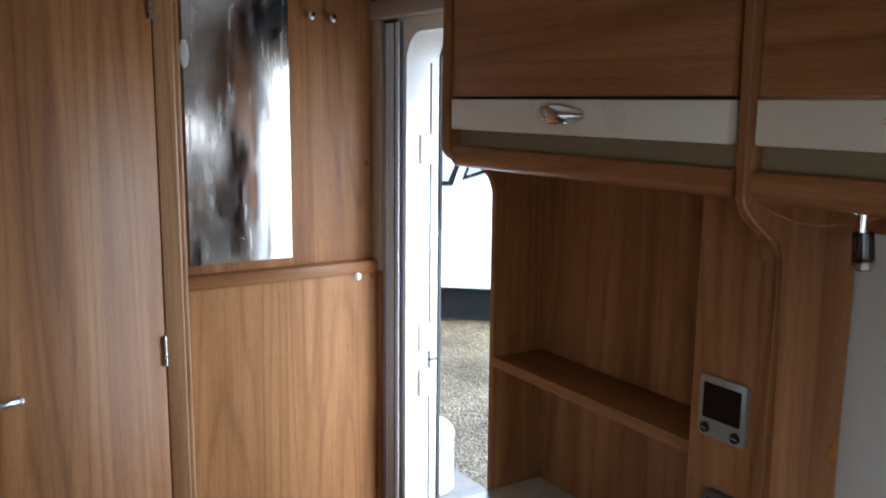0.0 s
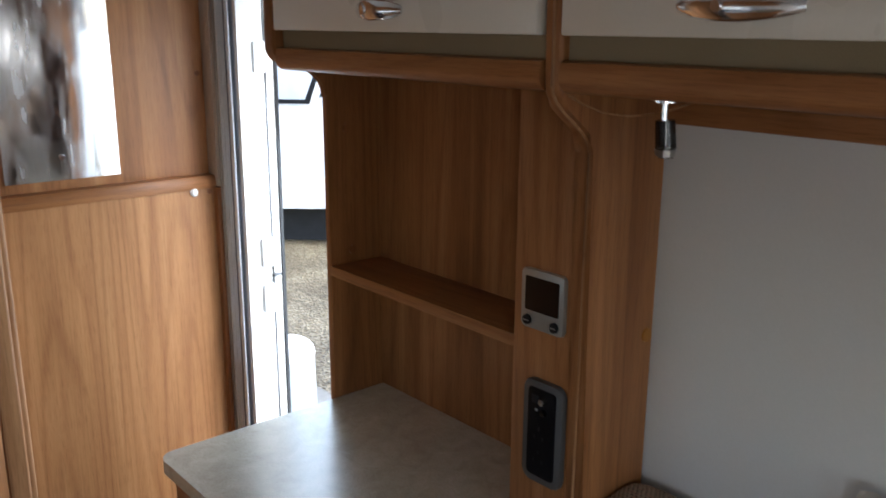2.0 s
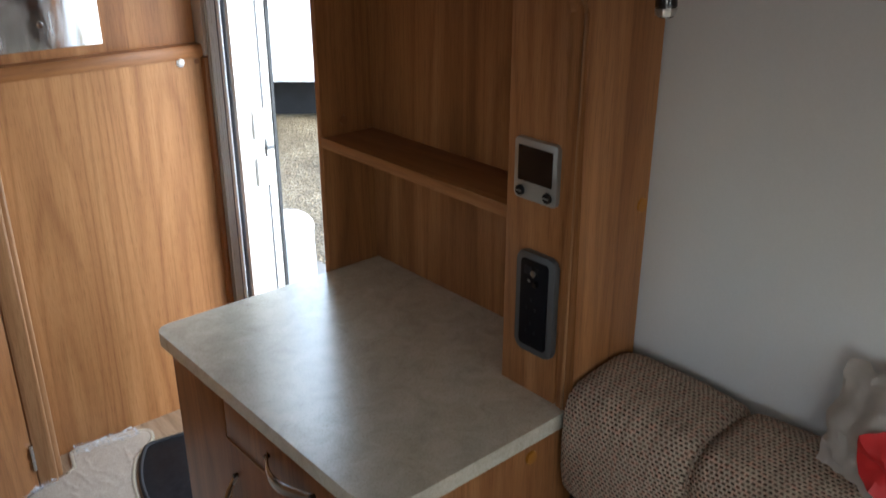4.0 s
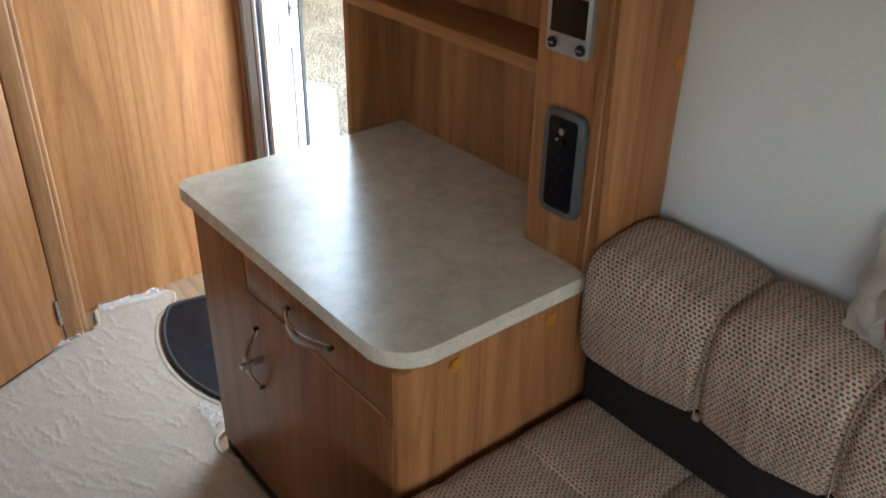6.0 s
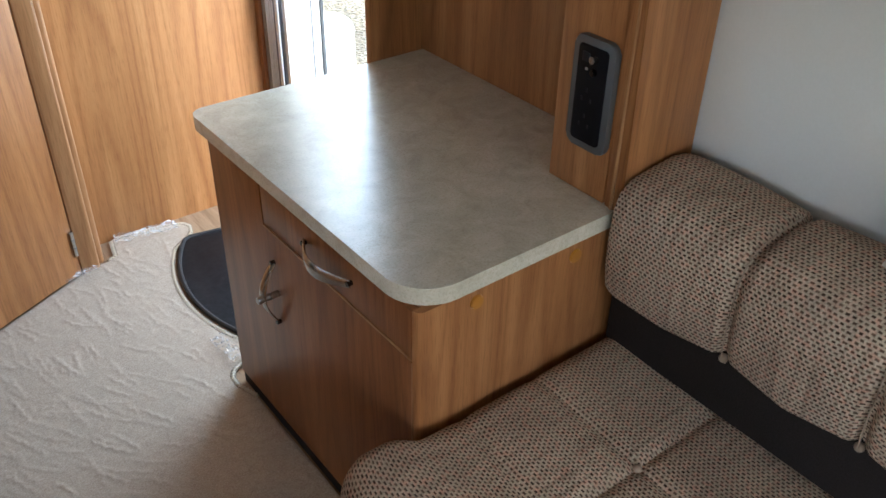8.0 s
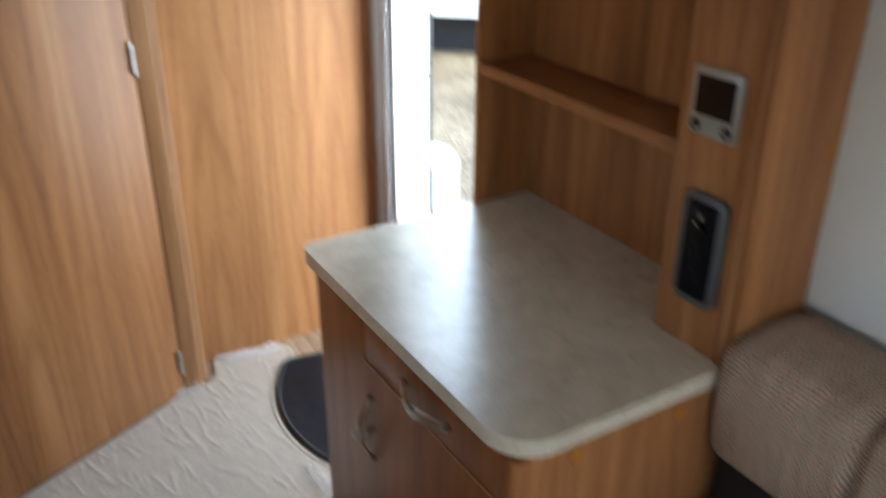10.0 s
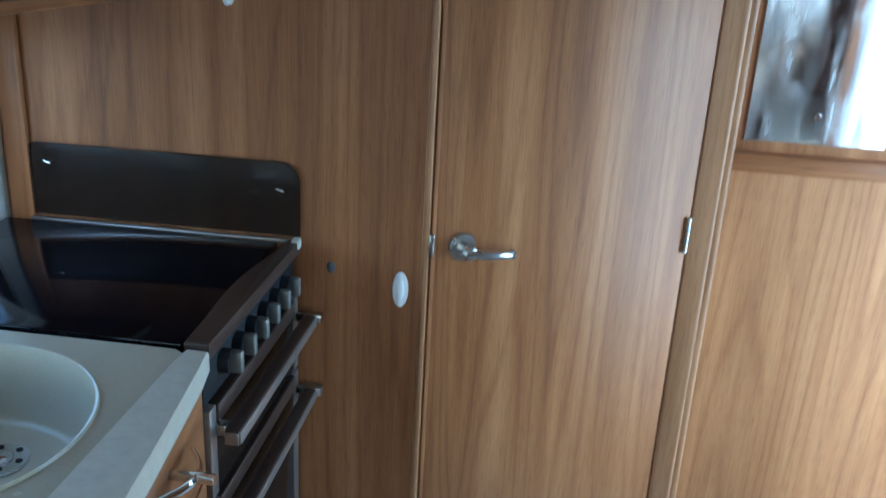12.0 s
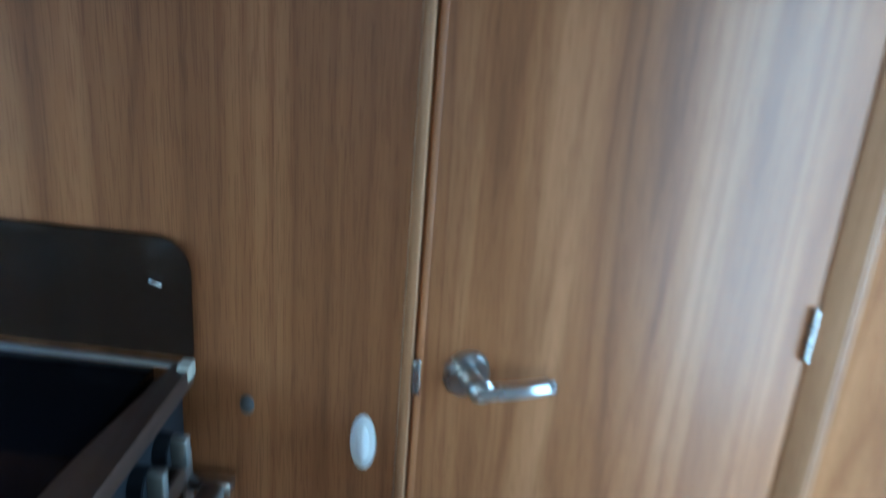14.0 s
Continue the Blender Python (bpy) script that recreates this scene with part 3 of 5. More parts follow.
# pilaster between door and entrance panel
pil = round_rect(0.6045, 0.652, 2.195, 2.36, (0.004, 0.008, 0, 0))
solid("trim_pilaster", prism(pil, "z", 0.0, CEILING), WOOD_EDGE, "rounded walnut pilaster beside the washroom door", "trim", "structure")
solid("trim_pilaster_bead", prism(round_rect(0.653, 0.672, 2.224, 2.36, (0.004, 0.009, 0, 0)), "z", 0.0, CEILING), WOOD_EDGE, "narrow walnut bead beside the entrance panel", "trim", "structure")
solid("wall_entrance_upper", box(0.66, 1.222, YU, YU + 0.02, 1.0, CEILING), WOOD_V, "walnut-effect upper panel beside the entrance", "wall", "structure")
solid("wall_entrance_lower", box(0.66, 1.218, YL, YU - 0.001, 0.0, 1.0), WOOD_DAYLIT, "walnut-effect lower panel beside the entrance", "wall", "structure")
rail = [(YL - 0.004, 1.0), (YL - 0.009, 1.010), (YL - 0.006, 1.026), (YL, 1.033), (YU - 0.0005, 1.034), (YU - 0.0005, 1.0)]
solid("trim_panel_rail", prism([(a, b) for a, b in rail], "x", 0.674, 1.2215, 0.001), WOOD_X, "moulded walnut cap rail on the entrance panel", "trim", "structure")
solid("trim_panel_return", box(1.2185, 1.238, 2.292, YU + 0.02, 0.0, 1.0, 0.003), WOOD_V, "narrow dark walnut return beside the entrance", "trim", "structure")
# spans the full width out of view to block daylight behind the door
solid("wall_entrance_back", box(XL, XR, 2.366, 2.40, 0.0, CEILING), WOOD_V, "unseen board closing the end, widened to stop stray daylight", "wall", "structure")

# ---- entrance: liner, screen cassette, hinges ----
entrance = thing("door_1", (1.30, 1.95, 0.03), "open caravan entrance with white moulded door frame", "door frame", kind="structure")
outer = round_rect(1.66, 2.25, 0.005, 1.72, 0.09, 8)
inner = round_rect(1.70, 2.190, 0.045, 1.645, 0.075, 8)


def ring(x0, x1, out, inn):
    own = bmesh.new()
    rows = [[own.verts.new((x, a, b)) for a, b in loop] for x, loop in ((x0, out), (x0, inn), (x1, inn), (x1, out))]
    n = len(out)
    for r0, r1 in zip(rows, rows[1:] + rows[:1]):
        for i in range(n):
            own.faces.new((r0[i], r0[(i + 1) % n], r1[(i + 1) % n], r1[i]))
    return own


part("liner", ring(1.245, 1.338, outer, inner), GRP, entrance, "white moulded door liner")
part("outer_flange", ring(1.338, 1.346, round_rect(1.64, 2.27, -0.02, 1.74, 0.1, 8), inner), GRP, entrance)
part("seal", ring(1.346, 1.354, round_rect(1.69, 2.200, 0.035, 1.655, 0.08, 8), round_rect(1.704, 2.184, 0.049, 1.641, 0.073, 8)), RUBBER, entrance, "black rubber door seal")
for zc in (0.70, 0.83, 1.345):
    h = part("hinge", box(1.285, 1.318, 2.178, 2.190, zc - 0.04, zc + 0.04, 0.004), WHITE, entrance, "white plastic hinge block")
    for dz in (-0.028, 0.028):
        part("screw", rod((1.302, 2.1785, zc + dz), (1.302, 2.176, zc + dz), 0.004), STEEL, h)
part("hinge_pin", rod((1.322, 2.183, 0.655), (1.322, 2.183, 0.875), 0.004), WHITE, entrance)
part("catch", box(1.312, 1.336, 2.172, 2.184, 0.761, 0.769, 0.002), GREY, entrance)
part("groove", box(1.318, 1.3225, 2.1875, 2.1915, 0.12, 1.57), GREY, entrance)

cassette = thing("flyscreen_cassette", (1.24, 2.25, 0.03), "ribbed silver aluminium flyscreen cassette beside the door", "flyscreen")
part("cassette_body", box(1.242, 1.30, 2.205, 2.288, 0.03, 1.675, 0.004), GROOVE, cassette)
for yy, w in ((2.276, 0.010), (2.260, 0.007), (2.247, 0.005), (2.221, 0.016)):
    part("rib", box(1.233, 1.2385, yy - w / 2, yy + w / 2, 0.032, 1.673, 0.002), ALUMINIUM, cassette)
part("lip", box(1.229, 1.2385, 2.283, 2.293, 0.032, 1.673, 0.003), SILVER, cassette)
solid("trim_door_flange", box(1.223, 1.2375, 2.294, YU + 0.01, 1.004, 1.72, 0.003), BEIGE, "beige plastic flange beside the door frame", "trim", "structure")
solid("trim_door_head", box(1.215, 1.30, 1.66, 2.345, 1.683, 1.735, 0.008), BEIGE, "beige head rail over the entrance", "trim", "structure")
# made-up black box where an unidentified dark shape shows
solid("door_blind_box", box(1.12, 1.298, 1.70, 2.335, 1.75, 1.86, 0.02), BLACK, "black box for an unidentified dark shape over the entrance", "blind box")

# ---- washroom door ----
wdoor = thing("door_2", (A0.x, A0.y, 0.012), "closed walnut-effect washroom door with steel lever", "door", kind="structure")
PIV = (A0.x, A0.y, 0)


def on_door(bm):
    return turned(bm, ANGLE, "Z", PIV)


def dpos(u, out, z):
    """A place on the door: u along it, out from its face towards the room."""
    return (A0.x + u, A0.y - out, z)


leaf = part("leaf", on_door(box(A0.x + 0.003, A0.x + LEN + 0.0005, A0.y, A0.y + 0.026, 0.012, 1.87, 0.0015)), WOOD_V, wdoor)
part("edging", on_door(box(A0.x - 0.004, A0.x + 0.003, A0.y - 0.002, A0.y + 0.028, 0.012, 1.87, 0.001)), WOOD_V, wdoor)
UH = 0.052
lever = part("lever_handle", on_door(rod(dpos(UH, 0.0, 0.90), dpos(UH, 0.009, 0.90), 0.027, 0.024, 28, 0.002)), STEEL, wdoor, "brushed steel lever on a round rose")
part("neck", on_door(rod(dpos(UH, 0.009, 0.90), dpos(UH, 0.034, 0.90), 0.0115, 0.0115, 16)), STEEL, lever)
part("key_boss", on_door(ellipsoid(dpos(UH + 0.004, 0.036, 0.897), 0.014, 0.006, 0.013)), STEEL, lever)
part("lever", on_door(tube([dpos(UH - 0.004, 0.036, 0.896), dpos(UH + 0.02, 0.037, 0.895), dpos(UH + 0.05, 0.036, 0.892), dpos(UH + 0.078, 0.033, 0.890), dpos(UH + 0.083, 0.03, 0.890)], [0.0095, 0.0095, 0.0095, 0.0095, 0.007], 10, 0.9)), STEEL, lever)
part("lever_cap", on_door(rod(dpos(UH + 0.080, 0.033, 0.890), dpos(UH + 0.088, 0.032, 0.890), 0.0097, 0.0097, 12, 0.0015)), CHROME, lever)
part("strike_plate", on_door(box(A0.x - 0.010, A0.x - 0.001, A0.y - 0.006, A0.y - 0.0025, 0.884, 0.925, 0.001)), STEEL, wdoor)
for zc in (0.893, 0.105, 1.675):
    hg = part("hinge", on_door(rod(dpos(LEN - 0.0035, 0.003, zc - 0.036), dpos(LEN - 0.0035, 0.003, zc + 0.036), 0.0055, 0.0055, 12)), STEEL, wdoor)
    for dz in (-0.012, 0.012):
        part("knuckle_joint", on_door(rod(dpos(LEN - 0.0035, 0.003, zc + dz - 0.0008), dpos(LEN - 0.0035, 0.003, zc + dz + 0.0008), 0.0059, 0.0059, 12)), GREY, hg)

# ---- mirror, hooks, knobs on the entrance panel ----
mirror = thing("wall_mirror", (0.845, YU, 1.057), "frameless smeared mirror screwed to the walnut panel", "mirror")
part("glass", box(0.709, 0.981, YU - 0.005, YU, 1.057, 1.775, 0.0012), MIRROR, mirror)
for zz in (1.113, 1.683):
    s = part("screw_cap", rod((0.843, YU - 0.005, zz), (0.843, YU - 0.010, zz), 0.008, 0.006, 16, 0.001), CHROME, mirror)
cup = thing("suction_cup", (0.706, YU - 0.006, 1.577), "clear oval plastic suction cup on the mirror edge", "suction cup")
part("cup", ellipsoid((0.712, YU - 0.008, 1.577), 0.012, 0.005, 0.034), CLEAR, cup)
hook = thing("coat_hook", (1.036, YU, 1.683), "round chrome coat hook knob on walnut panel", "coat hook", "coat hooks on the panel")
part("stem", rod((1.036, YU, 1.683), (1.036, YU - 0.02, 1.683), 0.006), CHROME, hook)
part("knob", ellipsoid((1.036, YU - 0.026, 1.683), 0.0125, 0.009, 0.0125), STEEL, hook)
copy_thing(hook, pose(1.096, YU, 1.679))
pk = thing("panel_knob", (1.16, YL, 0.992), "small white plastic knob on the lower panel", "knob")
part("base", rod((1.16, YL, 0.992), (1.16, YL - 0.004, 0.992), 0.011, 0.011, 20, 0.001), WHITE, pk)
part("button", ellipsoid((1.16, YL - 0.005, 0.992), 0.009, 0.005, 0.011), WHITE, pk)
for zz in (0.99, 1.30):
    solid("cover_cap", rod((1.205, YL if zz < 1 else YU, zz), (1.205, (YL if zz < 1 else YU) - 0.002, zz), 0.007), WOOD_DEEP, "dark brown screw cover cap on walnut panel", "cover cap", group="screw covers")

# ---- sideboard ----
CX, CY0, CY1, CTOP = 0.757, 0.952, 1.60, 0.63
side = thing("sideboard", (1.02, 1.27, 0.0), "walnut-effect sideboard with one drawer and one door", "cabinet")
body = [(1.296, CY0), (1.296, CY1), (CX + 0.016, CY1), (CX + 0.016, CY0 + 0.013), (CX, CY0 + 0.013)] + arc((CX + 0.013, CY0 + 0.013), 0.013, 180, 270, 8)
part("body", prism(body, "z", 0.0, 0.602), WOOD_V, side)
part("plinth", box(CX + 0.002, CX + 0.015, CY0 + 0.03, CY1 - 0.004, 0.0, 0.03), BLACK, side)
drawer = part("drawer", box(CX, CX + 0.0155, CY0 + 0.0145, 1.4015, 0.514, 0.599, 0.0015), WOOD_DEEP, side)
part("drawer_edge", box(CX - 0.0016, CX + 0.0155, CY0 + 0.0145, 1.4015, 0.5105, 0.514), WOOD_EDGE, drawer)
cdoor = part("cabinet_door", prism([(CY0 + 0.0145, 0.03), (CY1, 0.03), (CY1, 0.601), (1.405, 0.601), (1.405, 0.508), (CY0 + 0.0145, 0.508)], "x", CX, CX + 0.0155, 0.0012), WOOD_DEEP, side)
part("door_edge", box(CX - 0.0006, CX + 0.0155, CY0 + 0.0125, CY0 + 0.0145, 0.03, 0.508), WOOD_EDGE, cdoor)


def bow(p, q, out, r=0.0075, n=12):
    """A bow handle from p to q, bulging by out."""
    p, q, out = Vector(p), Vector(q), Vector(out)
    pts = [p.lerp(q, i / n) + out * (0.12 + 0.88 * math.sin(math.pi * i / n)) for i in range(n + 1)]
    rs = [r * (0.55 + 0.45 * math.sin(math.pi * i / n)) for i in range(n + 1)]
    return pts, rs


pts, rs = bow((CX, 1.252, 0.560), (CX, 1.118, 0.556), (-0.030, 0, 0), 0.0135)
dh = part("handle", tube(pts, rs, 12, 0.28, (1, 0, 0)), STEEL, drawer, "satin steel bow handle")
for yy in (1.252, 1.118):
    part("foot", rod((CX, yy, 0.558), (CX - 0.009, yy, 0.558), 0.0042), DARK_STEEL, dh)
pts, rs = bow((CX, 1.375, 0.448), (CX, 1.378, 0.315), (-0.030, 0, 0), 0.012)
ch = part("handle", tube(pts, rs, 12, 0.28, (1, 0, 0)), STEEL, cdoor, "satin steel bow handle")
for zz in (0.448, 0.315):
    part("foot", rod((CX, 1.376, zz), (CX - 0.009, 1.376, zz), 0.0042), DARK_STEEL, ch)
part("latch_pin", rod((CX, 1.372, 0.382), (CX - 0.043, 1.372, 0.382), 0.0062, 0.007, 14, 0.001), STEEL, ch, "chrome push latch")
for xx, zz in ((0.86, 0.582), (1.056, 0.580)):
    part("cover_cap", rod((xx, CY0 + 0.001, zz - 0.004), (xx, CY0 - 0.003, zz - 0.004), 0.0125, 0.0115, 24, 0.001), AMBER, side, "amber plastic screw cap")
out = round_rect(0.750, 1.296, 0.949, 1.658, (0.072, 0.006, 0, 0.03), 10)
part("worktop", prism(out, "z", 0.602, CTOP, 0.004), LAMINATE, side, "beige stone-effect laminate top with rounded corners")

# ---- shelf niche above the sideboard ----
niche = thing("shelf_niche", (1.22, 1.35, 0.63), "open walnut shelf niche standing on the sideboard", "shelf unit")
FX, BX = 1.155, 1.286          # shelf front and back board
end_profile = [(1.297, 0.606), (FX, 0.606), (FX, 1.285)] + arc((FX - 0.058, 1.285), 0.058, 0, 72, 7) + [(1.082, 1.350), (1.297, 1.350)]
part("end_panel", prism(end_profile, "y", 1.658, 1.674, 0.003), WOOD_V, niche)
part("back_board", box(BX, 1.297, 1.06, 1.658, 0.631, 1.35), WOOD_V, niche)
shelf = part("shelf", box(FX, BX, 1.095, 1.658, 0.913, 0.931, 0.001), WOOD_Y, niche)
part("shelf_lip", box(FX - 0.003, FX, 1.095, 1.658, 0.911, 0.933, 0.001), WOOD_Y, shelf)
part("column_front", box(1.131, 1.147, 0.976, 1.096, 0.631, 1.345, 0.001), WOOD_V, niche)
part("column_side", box(1.147, BX, 1.080, 1.096, 0.631, 1.345), WOOD_V, niche)
col = [(1.297, 0.6315), (1.129, 0.6315), (1.129, 1.255)] + [(1.129 - 0.084 * (0.5 - 0.5 * math.cos(math.pi * i / 10)), 1.255 + 0.095 * i / 10) for i in range(1, 11)] + [(1.045, 1.70), (1.047, CEILING), (1.297, CEILING)]
column = part("column_panel", prism(col, "y", 0.9435, 0.9755, 0.009, seg=3), WOOD_V, niche)
bead = [(x - 0.0005, 0.9565, z) for x, z in col[1:-2]]
part("edging", tube(bead, 0.0030, 6), WOOD_EDGE, column, "pale walnut edge bead")
for yy, zz, xx in ((1.6575, 0.96, 1.21), (1.6575, 1.22, 1.20)):
    part("cover_cap", rod((xx, yy, zz), (xx, yy - 0.0025, zz), 0.009), WOOD_DEEP, niche)
part("cover_cap", rod((1.276, 0.9445, 0.951), (1.276, 0.941, 0.951), 0.012, 0.011, 20), AMBER, niche, "amber plastic screw cap")

# ---- control panel and socket panel ----
ctl = thing("control_panel", (1.13, 1.03, 0.97), "silver control panel with dark screen and two knobs", "control panel")
part("frame", prism(round_rect(0.987, 1.073, 0.969, 1.064, 0.006), "x", 1.131, 1.122, 0.002), SILVER, ctl)
part("screen", prism(round_rect(0.9955, 1.0645, 0.998, 1.053, 0.002), "x", 1.1225, 1.1208), SCREEN, ctl)
for yy in (1.058, 1.002):
    k = part("knob", rod((1.122, yy, 0.982), (1.1165, yy, 0.982), 0.0085, 0.0078, 24, 0.001), BLACK, ctl)
    part("pointer", box(1.1158, 1.1166, yy - 0.0055, yy + 0.0055, 0.981, 0.983), SILVER, k)
soc = thing("socket_panel", (1.13, 1.02, 0.717), "graphite socket panel with aerial and power outlets", "socket panel")
part("frame", prism(round_rect(0.978, 1.058, 0.712, 0.886, 0.014), "x", 1.131, 1.119, 0.003), GREY, soc)
ins = part("insert", prism(round_rect(0.990, 1.047, 0.724, 0.875, 0.007), "x", 1.1195, 1.1172, 0.0005), SOCKET_BLACK, soc)
part("aerial_socket", rod((1.118, 1.013, 0.858), (1.107, 1.013, 0.858), 0.0062, 0.0055, 16, 0.001), STEEL, ins)
part("aerial_socket", rod((1.118, 1.013, 0.838), (1.111, 1.013, 0.838), 0.0055, 0.005, 16, 0.001), DARK_STEEL, ins)
part("switch", box(1.115, 1.1175, 1.024, 1.038, 0.850, 0.864, 0.001), BLACK, ins)
part("symbol", box(1.1164, 1.1172, 1.026, 1.031, 0.837, 0.841), SILVER, ins)
for zc in (0.757, 0.798):
    for dy, dz in ((0, 0.009), (-0.009, -0.006), (0.009, -0.006)):
        part("pin_hole", box(1.1166, 1.1172, 1.023 + dy - 0.0018, 1.023 + dy + 0.0018, zc + dz - 0.003, zc + dz + 0.003), BLACK, ins)

# ---- overhead lockers along the entrance side ----
OX = 1.045
HEIGHTS = (1.342, 1.384, 1.416, 1.474)   # rail foot, recess foot, cream foot, cream head


def rail_section(x):
    return [(x + 0.012, HEIGHTS[0])] + arc((x + 0.016, HEIGHTS[0] + 0.022), 0.022, 262, 180, 6) + [(x - 0.002, HEIGHTS[1] - 0.002), (x + 0.004, HEIGHTS[1]), (x + 0.02, HEIGHTS[1]), (x + 0.02, HEIGHTS[0])]


def locker(name, y0, y1, handle, label, chrome_line):
    u = thing(name, ((OX + XR) / 2, (y0 + y1) / 2, HEIGHTS[0]), label, "locker", "overhead lockers")
    part("base_board", box(OX + 0.022, 1.297, y0, y1, HEIGHTS[0], HEIGHTS[0] + 0.012), WOOD_Y, u)
    part("rail", prism(rail_section(OX), "y", y0, y1), WOOD_Y, u, "rounded walnut front rail")
    part("recess", box(OX + 0.014, OX + 0.022, y0, y1, HEIGHTS[1], CEILING - 0.002), OLIVE, u, "olive recessed strip")
    d = part("flap", box(OX - 0.006, OX + 0.013, y0 + 0.004, y1 - 0.004, HEIGHTS[3] + 0.005, CEILING - 0.01, 0.002), WOOD_Y, u)
    strip = part("cream_strip", box(OX - 0.009, OX + 0.013, y0 + 0.004, y1 - 0.004, HEIGHTS[2], HEIGHTS[3], 0.0025), CREAM, u, "cream gloss strip")
    # chrome trim with chrome_line, otherwise a black strip painting the gap's shade
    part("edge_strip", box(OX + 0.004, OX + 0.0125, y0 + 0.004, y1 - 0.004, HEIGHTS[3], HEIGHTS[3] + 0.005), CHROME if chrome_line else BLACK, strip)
    a, b = handle
    zc = HEIGHTS[2] + 0.034
    n = 14
    pts, rs = [], []
    for i in range(n + 1):
        t = i / n
        pts.append((OX - 0.011 - 0.016 * math.sin(math.pi * t), a + (b - a) * t, zc))
        rs.append(0.006 + 0.0105 * math.sin(math.pi * t) ** 0.7)
    hd = part("handle", tube(pts, rs, 12, 0.5, (1, 0, 0)), CHROME, u, "chrome boat-shaped handle")
    mid = (a + b) / 2 + (0.012 if a > b else -0.012)
    part("push_button", rod((OX - 0.022, mid, zc), (OX - 0.037, mid, zc), 0.0085, 0.007, 18, 0.0015), CHROME, hd)
    return u


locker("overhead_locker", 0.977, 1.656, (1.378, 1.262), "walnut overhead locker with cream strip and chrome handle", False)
locker("overhead_locker", 0.245, 0.9425, (0.765, 0.615), "walnut overhead locker with cream strip above the sofa", True)
locker("overhead_locker", -0.60, 0.24, (-0.1, -0.26), "walnut overhead locker with cream strip above the sofa", True)
end = [(1.297, 1.3505), (OX + 0.03, 1.3505)] + arc((OX + 0.024, HEIGHTS[0] + 0.045), 0.034, 255, 180, 8) + [(OX - 0.010, CEILING - 0.002), (1.297, CEILING - 0.002)]
solid("trim_locker_end", prism(end, "y", 1.6575, 1.685, 0.006, seg=3), WOOD_V, "rounded walnut end panel of the overhead lockers", "trim", "structure")
solid("trim_wall_pelmet", box(1.284, 1.299, -0.60, 0.942, 1.287, 1.341, 0.003), WOOD_Y, "dark walnut pelmet under the lockers", "trim", "structure")

lamp = thing("reading_lamp", (1.150, 0.852, 1.342), "chrome reading lamp under the overhead locker, switched off", "lamp")
part("ceiling_plate", rod((1.150, 0.852, 1.3418), (1.150, 0.852, 1.332), 0.0225, 0.0225, 32, 0.001), CHROME, lamp)
part("stem", rod((1.150, 0.852, 1.332), (1.150, 0.852, 1.300), 0.0052, 0.0052, 16), CHROME, lamp)
shade = part("lamp_body", rod((1.151, 0.851, 1.308), (1.154, 0.849, 1.270), 0.0132, 0.0140, 28, 0.001), SMOKED_BODY, lamp, "dark translucent lamp barrel")
part("core", rod((1.151, 0.851, 1.309), (1.153, 0.850, 1.276), 0.0065, 0.008, 20, 0.001), CHROME, shade)
part("lens_rim", rod((1.154, 0.849, 1.2705), (1.1547, 0.849, 1.260), 0.0148, 0.0135, 9, 0.002), STEEL, shade, "faceted chrome lens rim")
part("lens", rod((1.1547, 0.849, 1.2605), (1.1548, 0.849, 1.2585), 0.0105, 0.010, 18), DARK_STEEL, shade)
cable = thing("cable", (1.15, 0.93, 1.32), "thin brown cable under the overhead locker", "cable")
part("wire", tube([(1.062, 0.942, 1.338), (1.085, 0.935, 1.326), (1.115, 0.925, 1.314), (1.15, 0.91, 1.308), (1.19, 0.885, 1.312), (1.22, 0.86, 1.325), (1.24, 0.85, 1.341)], 0.0016, 6), WOOD_EDGE, cable)

# ---- sofa ----
sofa = thing("sofa_base", (0.95, 0.0, 0.0), "walnut-effect sofa base box along the wall", "sofa base")
part("front_board", box(0.70, 0.718, -1.70, 0.93, 0.0, 0.27, 0.002), WOOD_V, sofa)
part("end_board", box(0.718, 1.296, 0.915, 0.93, 0.0, 0.27), WOOD_V, sofa)
part("deck", box(0.72, 1.296, -1.70, 0.912, 0.255, 0.27), WOOD_Y, sofa)


